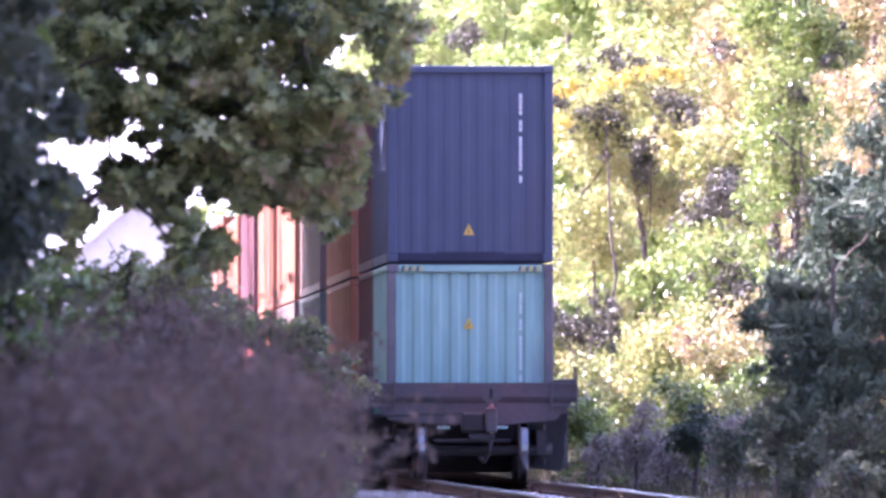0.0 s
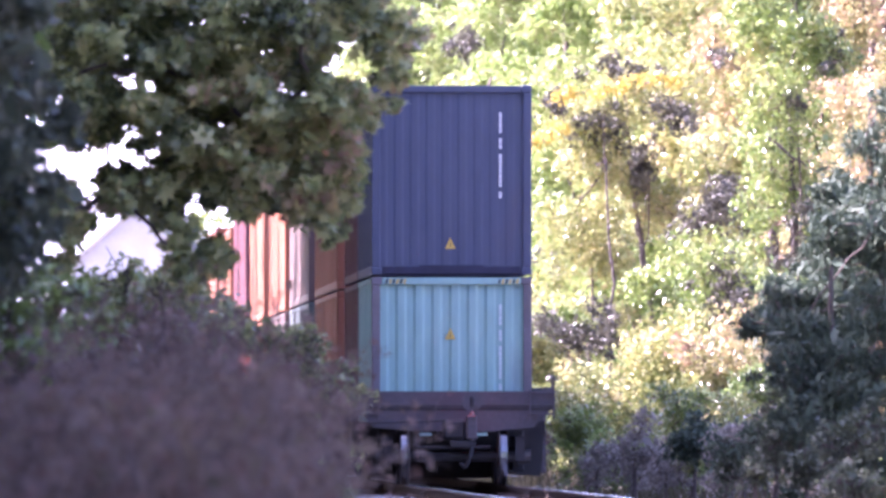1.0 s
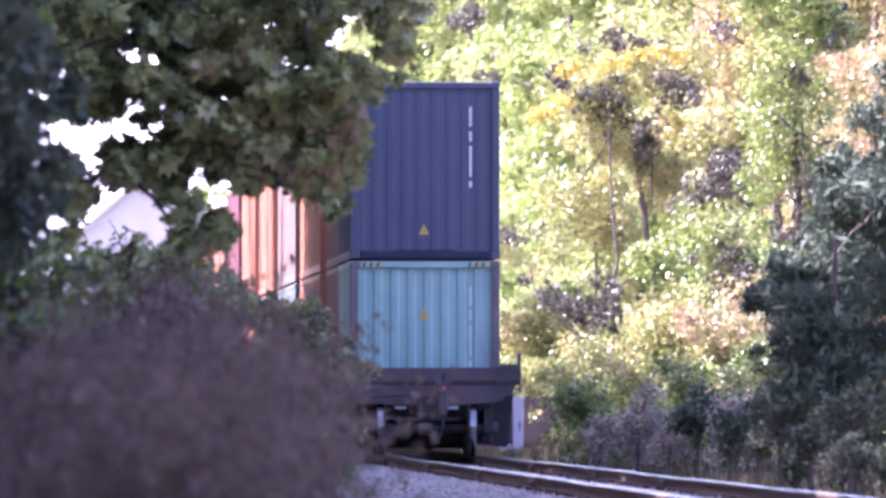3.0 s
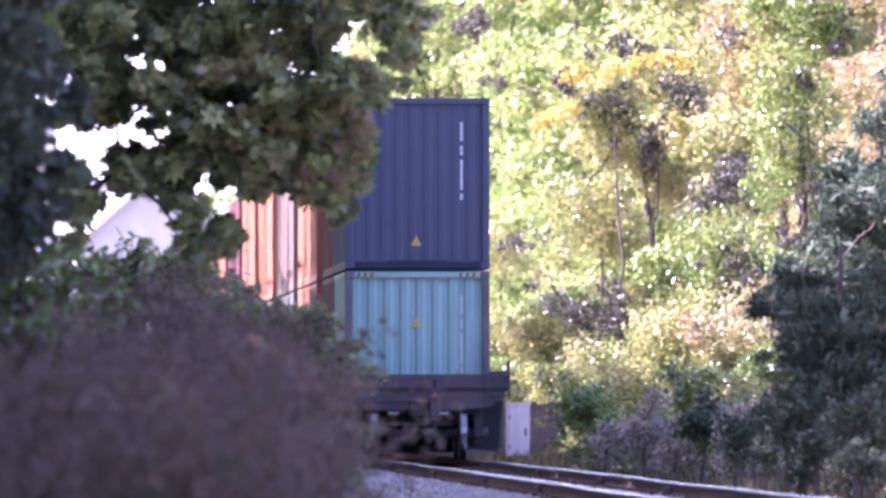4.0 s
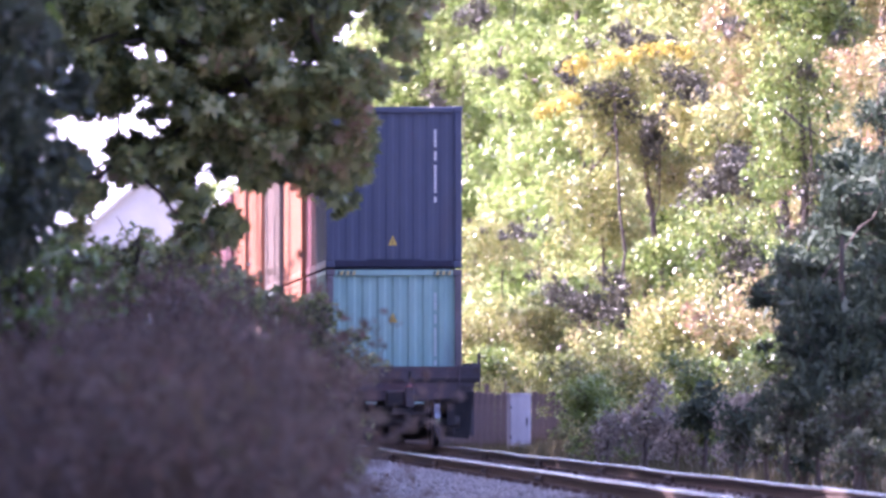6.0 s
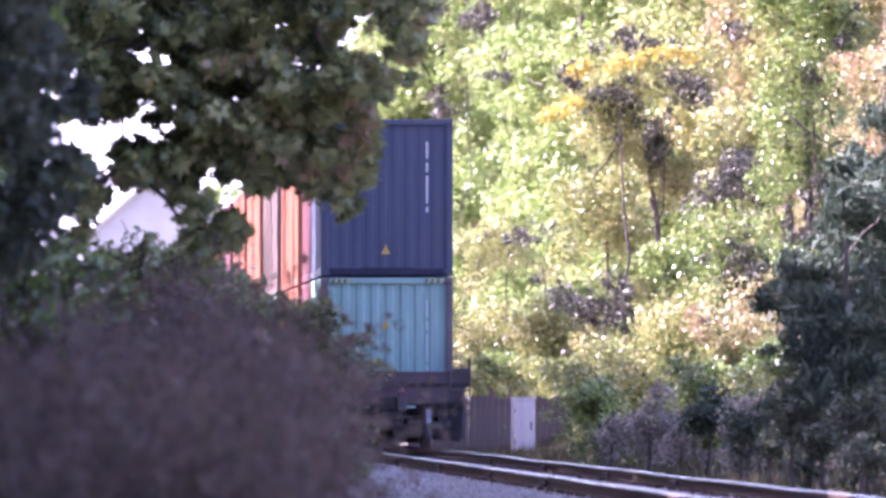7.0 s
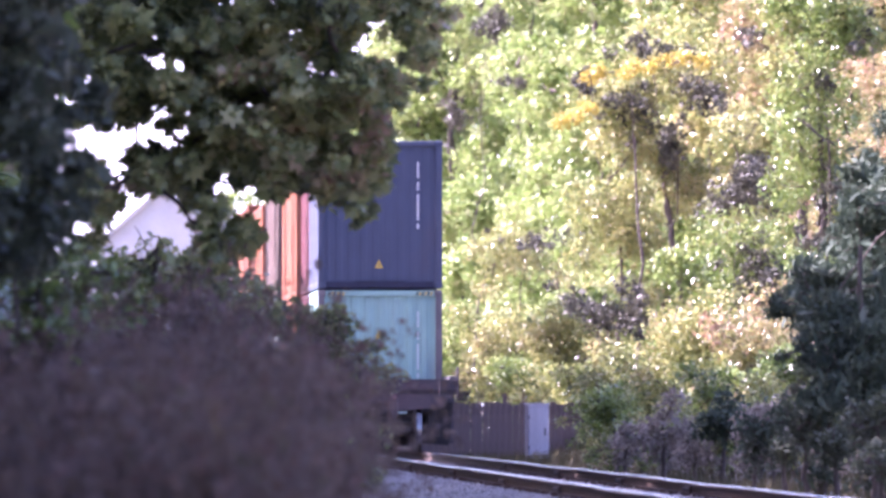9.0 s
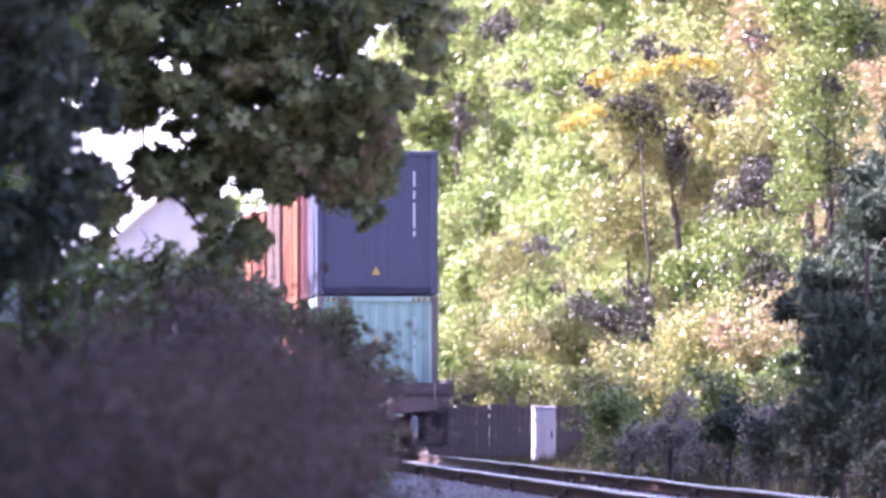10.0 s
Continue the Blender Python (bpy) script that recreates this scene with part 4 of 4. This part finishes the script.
pine((5.62, 126.0, 0.0), [((5.62, 126.0, 5.21), 0.5), ((5.31, 127.0, 4.82), 0.35), ((5.20, 126.0, 3.33), 0.6), ((4.82, 126.0, 3.54), 0.35), ((5.41, 126.0, 4.44), 0.55), ((5.02, 125.0, 3.73), 0.55), ((5.62, 126.0, 3.67), 0.7), ((4.81, 125.0, 3.17), 0.4), ((5.41, 126.0, 2.84), 0.7), ((4.87, 126.0, 4.08), 0.31), ((4.69, 126.0, 3.53), 0.31), ((4.27, 126.0, 3.04), 0.28), ((4.06, 126.0, 2.69), 0.24)], 81)
pine((4.83, 122.0, 0.0), [((4.70, 122.0, 2.52), 0.55), ((4.19, 123.0, 2.53), 0.28), ((4.06, 123.0, 1.92), 0.3), ((4.79, 121.0, 1.57), 0.6), ((4.32, 121.0, 1.97), 0.45), ((4.29, 122.0, 2.25), 0.42), ((5.10, 122.0, 1.98), 0.6), ((4.56, 122.0, 1.64), 0.5), ((4.16, 122.0, 1.44), 0.35), ((5.24, 122.0, 1.17), 0.55), ((4.62, 124.0, 3.01), 0.51), ((4.14, 124.0, 2.67), 0.38), ((4.82, 124.0, 2.39), 0.55), ((4.27, 124.0, 2.19), 0.41), ((3.86, 124.0, 2.50), 0.24), ((4.89, 124.0, 3.76), 0.41), ((4.75, 124.0, 1.71), 0.55), ((4.27, 124.0, 1.57), 0.41)], 82)
pine((4.50, 132.0, 0.0), [((4.43, 132.0, 1.09), 0.45), ((4.86, 132.0, 0.87), 0.5), ((5.33, 131.0, 0.73), 0.5), ((3.83, 134.0, 0.86), 0.3), ((5.73, 131.0, 0.87), 0.5)], 83)


for k, (px, r) in enumerate((((4.00, 122.0, 0.96), 0.33), ((4.26, 118.0, 0.77), 0.36), ((4.58, 116.0, 1.04), 0.42), ((4.54, 112.0, 0.61), 0.34), ((3.92, 128.0, 0.73), 0.27), ((3.73, 134.0, 0.63), 0.24))):
    bush(px, r, L_DIM, "low dull green bush at the foot of the pines", 240 + k, 0.07, 3200)


def inside(x, z, outline):
    """Whether the point lies within the closed outline of (x, z) corners."""
    hit = False
    for (x0, z0), (x1, z1) in zip(outline, outline[1:] + outline[:1]):
        if (z0 > z) != (z1 > z) and x < x0 + (z - z0) / (z1 - z0) * (x1 - x0):
            hit = not hit
    return hit


# spread of the broad crown, and the gaps in it (x, z, half width, half height)
CROWN = [(-3.74, 5.61), (-0.15, 5.61), (-0.34, 5.14), (-0.45, 4.91), (-0.41, 4.69), (-0.54, 4.50), (-0.76, 4.36), (-0.91, 4.14), (-0.95, 4.05), (-0.83, 3.95), (-1.03, 3.82), (-0.88, 3.67), (-0.95, 3.49), (-1.19, 3.45), (-1.06, 3.28), (-1.31, 3.36), (-1.48, 3.51), (-1.64, 3.57), (-1.78, 3.42), (-2.00, 3.48), (-2.22, 3.70), (-2.42, 3.56), (-2.43, 3.34), (-2.31, 3.12), (-2.00, 2.98), (-2.14, 2.77), (-2.39, 2.67), (-2.63, 2.84), (-2.69, 3.18), (-2.96, 3.49), (-3.25, 3.42), (-3.44, 3.22), (-3.55, 2.84), (-3.80, 2.84)]
GAPS = [(-3.53, 3.82, 0.12, 0.18), (-3.41, 3.53, 0.11, 0.19), (-3.03, 3.89, 0.24, 0.08), (-3.29, 4.03, 0.08, 0.05), (-3.15, 4.15, 0.07, 0.04), (-2.99, 4.17, 0.04, 0.05), (-3.13, 4.69, 0.07, 0.04), (-3.01, 4.81, 0.03, 0.06), (-2.87, 4.68, 0.05, 0.03), (-2.62, 4.64, 0.03, 0.03), (-1.92, 5.23, 0.08, 0.06), (-2.07, 4.14, 0.03, 0.04), (-0.92, 4.87, 0.23, 0.18), (-1.06, 4.07, 0.12, 0.12), (-0.70, 4.62, 0.08, 0.07), (-1.31, 3.89, 0.04, 0.04), (-1.59, 4.61, 0.03, 0.03)]


def broad_tree():
    """The lobed-leaf tree whose boughs hang over the near side of the line."""
    rng = np.random.default_rng(5)
    cl = []
    while len(cl) < 470:
        x, z, r = rng.uniform(-4.0, 0.0), rng.uniform(2.4, 5.7), rng.uniform(0.08, 0.19)
        if not inside(x, z, CROWN) or not inside(x + 0.8 * r, z, CROWN) or any(((x - a) / (w + 0.4 * r + 0.02)) ** 2 + ((z - b) / (h + 0.4 * r + 0.02)) ** 2 < 1 for a, b, w, h in GAPS):
            continue
        if x > -0.95 and rng.uniform() < 0.25:
            continue
        cl.append((x, 100.0 + rng.uniform(-1.6, 1.6), z, r * 1.15, r * 1.5, r))
    for (x0, z0), (x1, z1) in zip(CROWN[1:21], CROWN[2:22]):
        for _ in range(8):
            f, r = rng.uniform(), rng.uniform(0.045, 0.085)
            cl.append((x0 + (x1 - x0) * f + rng.normal(-0.03, 0.08), 100.0 + rng.uniform(-1.5, 1.5), z0 + (z1 - z0) * f + rng.normal(0, 0.09), r * 1.3, r * 1.5, r))
    tree("broadleaf_tree", (-5.4, 102.0, 0.0), cl, L_SHADE, "dark broadleaf tree with lobed leaves hanging over the line", 0.12, 2400, 5, LOBED, LOBED_F,
         trunk_r=0.2, trunk_top=6.5, droop=0.75, shell=0.1, top_xy=(0.3, 0), limb_r=0.15, sprays=0.3, boughs=cl[:60])
    # a nearer tree closes the view beside it
    cl = []
    for _ in range(190):
        r = rng.uniform(0.10, 0.2)
        cl.append((rng.uniform(-3.6, -2.39) + rng.normal(0, 0.04), 62.0 + rng.uniform(-1.5, 1.5), rng.uniform(2.15, 4.3), r, r * 1.5, r * 0.8))
    tree("broadleaf_tree", (-3.7, 62.0, 0.0), cl, L_DIM, "dark dense tree in deep shade beside the brush", 0.10, 2400, 6, LEAF, LEAF_F,
         trunk_r=0.12, trunk_top=4.4, droop=0.75, shell=0.1, top_xy=(0.1, 0), limb_r=0.2, sprays=0.3, boughs=cl[:30])


broad_tree()


def shade_trees():
    """Near-side trees farther along, added mostly out of view to shade the line."""
    R = np.random.default_rng(8)
    for i, (x, y, h) in enumerate(((-8.5, 40, 14), (-8.5, 54, 14), (-9.0, 70, 15), (-9.0, 88, 15), (-9.5, 104, 16), (-9.5, 120, 16), (-10.0, 136, 16), (-10.5, 152, 16), (-10.5, 164, 16), (-10.5, 176, 16), (-10.8, 187, 15))):
        cl = lumps(R, (x - 2.2, y - 6, 1.5), (x + 2.2, y + 6, h), 120, 1.35)
        tree("tree", (x, y, 0.0), cl, L_GREEN, "tall green broadleaf tree, added on the near side to shade the line", 0.78, 62, 90 + i, trunk_r=0.22)
    # second row added behind to close holes in the shade
    for i, (x, y, h) in enumerate(((-15.5, 46, 18), (-15.5, 66, 18), (-16, 86, 19), (-16, 106, 19), (-16.5, 126, 19), (-17, 146, 19), (-17, 163, 18))):
        cl = lumps(R, (x - 2.5, y - 9, 1.5), (x + 2.5, y + 9, h), 90, 1.9)
        tree("tree", (x, y, 0.0), cl, L_GREEN, "tall green broadleaf tree, added on the near side to shade the line", 0.85, 55, 140 + i, trunk_r=0.25)
    # thinner trees farther on, added out of view to dapple the train's side
    for i, (x, y, h) in enumerate(((-13, 192, 13), (-14, 214, 14), (-14, 236, 14), (-15, 256, 14))):
        cl = lumps(R, (x - 2.0, y - 7, 3.0), (x + 2.0, y + 7, h), 26, 1.2)
        tree("tree", (x, y, 0.0), cl, L_GREEN, "slender green broadleaf tree, added out of view to dapple the train", 0.5, 110, 170 + i, trunk_r=0.2)
    for i in range(9):
        x, y = -13.0 + R.normal(0, 0.5), 199.0 + 8.5 * i + R.normal(0, 1.2)
        cl = lumps(R, (x - 0.4, y - 0.7, 2.0), (x + 0.4, y + 0.7, 20.0), 26, 0.75)
        tree("tree", (x, y, 0.0), cl, L_GREEN, "columnar green tree, added out of view to stripe the train with shade", 0.4, 160, 290 + i, trunk_r=0.16)
    # unseen woods added round the camera to hold back sky light
    for i, (x, y, h) in enumerate(((-12, 60, 14), (-14, 35, 15), (-12, 8, 15), (-6, -14, 15), (4, -18, 16), (15, -12, 15), (20, 12, 15), (21, 40, 14), (20, 70, 14), (18, 100, 14), (17, 125, 13))):
        cl = lumps(R, (x - 4, y - 7, 1.5), (x + 4, y + 7, h), 45, 2.0)
        tree("tree", (x, y, 0.0), cl, L_GREEN, "unseen broadleaf tree added round the camera to block sky light", 0.8, 34, 120 + i, trunk_r=0.25)


shade_trees()


def brush(name, base, width, depth, height, n, seed, label, leaves=1500):
    """A thicket of bare dry stems that fork upwards, with a few withered leaves."""
    rng = np.random.default_rng(seed)
    t = empty(name, pose(*base))
    bm_pts, faces = [], []
    tips = []
    for _ in range(n):
        p = np.array([rng.uniform(-width, width), rng.uniform(-depth, depth), 0.0])
        h = height * rng.uniform(0.55, 1.1)
        lean = rng.normal(0, 0.22, 2)
        stack = [(p, np.array([lean[0], lean[1], 1.0]), h * 0.5, 0.011, 0)]
        while stack:
            a, d, ln, r, lev = stack.pop()
            b = a + d / np.linalg.norm(d) * ln
            side = np.cross(d, rng.normal(size=3))
            side /= np.linalg.norm(side) + 1e-6
            s2 = np.cross(d, side)
            s2 /= np.linalg.norm(s2) + 1e-6
            i0 = len(bm_pts)
            for q, rr in ((a, r), (b, r * 0.6)):
                for k in range(3):
                    an = 2.094 * k
                    bm_pts.append(q + rr * (math.cos(an) * side + math.sin(an) * s2))
            for k in range(3):
                k2 = (k + 1) % 3
                faces += [(i0 + k, i0 + k2, i0 + 3 + k2), (i0 + k, i0 + 3 + k2, i0 + 3 + k)]
            tips.append(b), tips.append((a + b) / 2)
            if lev < 3:
                for _k in range(2 if lev else 3):
                    stack.append((a + (b - a) * rng.uniform(0.5, 1.0), d / np.linalg.norm(d) + rng.normal(0, 0.42, 3), ln * rng.uniform(0.5, 0.8), r * 0.62, lev + 1))
    st = new("stems", arrays("stems", np.array(bm_pts), np.array(faces), M_TWIG))
    st.parent = t
    tips = np.array(tips)
    pts = tips[rng.integers(0, len(tips), leaves)] + rng.normal(0, 0.03, (leaves, 3))
    v, f = scatter(rng, pts, 0.055, droop=0.9)
    lv = new("withered_leaves", arrays("withered_leaves", v, f, L_DRY))
    lv.parent = t
    return tagged(t, label, "brush", kind="stuff")


brush("dry_brush", (-1.62, 45, 0.0), 0.75, 2.0, 1.58, 170, 101, "tangle of grey-brown dry brush beside the line", 12000)
brush("dry_brush", (-2.05, 47, 0.0), 0.45, 2.0, 1.42, 120, 115, "tangle of grey-brown dry brush beside the line", 9000)
brush("dry_brush", (-1.36, 46, 0.0), 0.40, 2.0, 1.42, 120, 102, "tangle of grey-brown dry brush beside the line", 9000)
brush("dry_brush", (-1.52, 62, 0.0), 0.46, 3.0, 1.95, 90, 103, "tall grey dry brush with bare twig tips", 9000)
brush("dry_brush", (-1.78, 80, 0.0), 0.5, 3.0, 2.2, 110, 104, "tall grey dry brush with bare twig tips", 7000)
brush("dry_brush", (-1.5, 72, 0.0), 0.42, 3.0, 1.95, 80, 108, "grey dry brush with bare twig tips", 5000)
for k, (px, r) in enumerate((((-3.14, 74.0, 2.10), 0.32), ((-2.85, 76.0, 2.19), 0.28), ((-3.21, 72.0, 2.40), 0.31), ((-2.82, 80.0, 1.99), 0.29), ((-2.85, 70.0, 1.75), 0.30))):
    bush(px, r, L_GREEN, "soft green bush in the shade behind the dry brush", 230 + k, 0.07, 3200)
for k, (px, r) in enumerate((((-2.82, 70.0, 1.40), 0.36), ((-2.46, 72.0, 1.56), 0.32), ((-3.12, 70.0, 1.56), 0.36), ((-2.55, 68.0, 1.13), 0.35), ((-2.96, 68.0, 1.13), 0.35))):
    bush(px, r, L_DRY, "low withered bush in the shade behind the dry brush", 250 + k, 0.06, 3200)
for k, (px, r) in enumerate((((-3.65, 106.0, 2.58), 0.34), ((-3.33, 108.0, 2.65), 0.32), ((-2.91, 106.0, 2.64), 0.29), ((-3.84, 104.0, 2.15), 0.38), ((-3.44, 106.0, 2.11), 0.42), ((-3.03, 108.0, 2.19), 0.36), ((-4.12, 104.0, 1.87), 0.38), ((-3.68, 106.0, 1.64), 0.42))):
    bush(px, r, L_SHADE if k < 3 else L_DRY, "dull grey-green bush behind the dry brush", 260 + k, 0.08, 3000)
bush((-3.45, 110.0, 1.80), 0.5, L_SHADE, "dark green bush behind the dry brush", 109, 0.10, 2000)
bush((-2.95, 110.0, 2.40), 0.7, L_SHADE, "dark green bush behind the dry brush", 110, 0.10, 2000)
bush((-2.38, 112.0, 2.23), 0.6, L_SHADE, "dark green bush behind the dry brush", 111, 0.10, 2000)
bush((-1.79, 114.0, 1.93), 0.5, L_SHADE, "dark green bush behind the dry brush", 112, 0.10, 2000)
bush((-1.56, 112.0, 2.04), 0.42, L_SHADE, "dark green bush behind the dry brush", 116, 0.09, 2200)
bush((-1.25, 116.0, 1.62), 0.4, L_SHADE, "low dark green bush beside the gravel", 113, 0.08, 2500)


# ---- far side: relay cabinet, fence, house ----
def cabinet():
    x, y, z = (1.54, 236.0, 0.06)
    c = empty("relay_cabinet", pose(x, y, 0.0, rz=8))
    h = 1.32
    part("body", boxed(-0.25, 0.25, -0.22, 0.22, 0.06, h, bevel=0.02), M_GALV, c)
    part("plinth", boxed(-0.29, 0.29, -0.26, 0.26, -0.1, 0.06), M_BALLAST, c)
    part("roof", boxed(-0.27, 0.27, -0.24, 0.24, h, h + 0.05, bevel=0.015), M_GALV, c)
    d = part("door", boxed(-0.21, 0.21, -0.242, -0.222, 0.12, h - 0.06, bevel=0.006), M_GALV, c)
    part("handle", boxed(0.14, 0.17, -0.27, -0.242, 0.62, 0.80, bevel=0.006), M_GRIME, d)
    for q in (0.3, 1.0):
        part("hinge", rod(bmesh.new(), (-0.22, -0.245, q), (-0.22, -0.245, q + 0.1), 0.014, seg=8), M_GRIME, c)
    tagged(c, "pale grey metal relay cabinet beside the track", "cabinet")


def fence():
    x0, y0, z0 = (-1.08, 243.0, 0.02)
    f = empty("board_fence", pose(x0, y0, 0.0, rz=-3))
    rng = random.Random(3)
    me = [finish("board", boxed(-0.071, 0.071, -0.012, 0.012, 0.05, 1.38 + d, bevel=0.004), M_FENCE) for d in (0.0, 0.03, -0.03)]
    for i in range(40):
        b = new("board", me[rng.randrange(3)])
        b.parent = f
        b.matrix_basis = pose(0.145 * i, rng.uniform(-0.006, 0.006), 0, ry=rng.uniform(-0.6, 0.6))
    for z in (0.35, 1.2):
        part("fence_rail", boxed(-0.1, 5.8, 0.014, 0.06, z, z + 0.09), M_FENCE, f)
    for i in range(4):
        part("fence_post", boxed(0.1 + 1.8 * i - 0.05, 0.1 + 1.8 * i + 0.05, 0.06, 0.16, -0.1, 1.6), M_FENCE, f)
    tagged(f, "weathered brown upright-board fence in shade", "fence")


def house():
    x, y, z = (-12.94, 430.0, 10.62)
    h = empty("house", pose(x, y, 0.0, rz=-6))
    w, ln, eave, ridge = 2.7, 8.0, 8.2, z
    bm = prism(bmesh.new(), [(-w, -0.2), (w, -0.2), (w, eave), (0, ridge - 0.15), (-w, eave)], 0.0, ln)
    part("wall", bm, M_SIDING, h)
    for sx in (-1, 1):
        bm = prism(bmesh.new(), [(0, ridge), (0, ridge - 0.16), (sx * (w + 0.4), eave - 0.45), (sx * (w + 0.4), eave - 0.29)], -0.35, ln + 0.35)
        part("roof", bm, M_ROOF, h)
    for z0 in (1.2,):
        for xx in (-1.6, 1.6):
            wd = part("window", boxed(xx - 0.5, xx + 0.5, -0.05, 0.04, z0, z0 + 1.5), M_SIDING, h)
            part("pane", boxed(xx - 0.42, xx + 0.42, -0.062, -0.052, z0 + 0.08, z0 + 1.42), M_GLASS, wd)
    tagged(h, "pale grey sided house with a steep gable beyond the trees", "house")


def haze():
    bm = bmesh.new()
    box(bm, -220, 160, 3200, 3202, -5, 330)
    part("backdrop", bm, M_HAZE, None)
    tagged(bpy.data.objects["backdrop"], "bright white hazy sky far beyond the trees", "sky", kind="structure")


cabinet()
fence()
house()
haze()


def grasses():
    rng = np.random.default_rng(77)
    n = 15000
    s = rng.uniform(120, 245, n)
    u = np.where(rng.uniform(size=n) < 0.72, rng.uniform(3.0, 7.5, n), rng.uniform(-9, -7.0, n))
    x, y = 0.40 + SLOPE * (s - 150.0) + u, s
    z = np.array([ground_height(a, b) for a, b in zip(u, y)]) + 0.12
    blade = np.array([(-0.05, 0, -0.5), (0.05, 0, -0.5), (0.25, 0.3, 0.6)])
    k = rng.uniform(0.10, 0.34, n)
    a = rng.uniform(0, 6.28, n)
    v = blade[None] * k[:, None, None]
    px, py = v[..., 0] * np.cos(a)[:, None] - v[..., 1] * np.sin(a)[:, None], v[..., 0] * np.sin(a)[:, None] + v[..., 1] * np.cos(a)[:, None]
    v = np.stack([px + x[:, None], py + y[:, None], v[..., 2] + z[:, None]], 2)
    g = new("grass", arrays("grass", v.reshape(-1, 3), np.arange(n * 3).reshape(-1, 3), L_GRASS))
    tagged(g, "dry weedy grass along the foot of the bank", "grass", kind="stuff")


grasses()
motions()
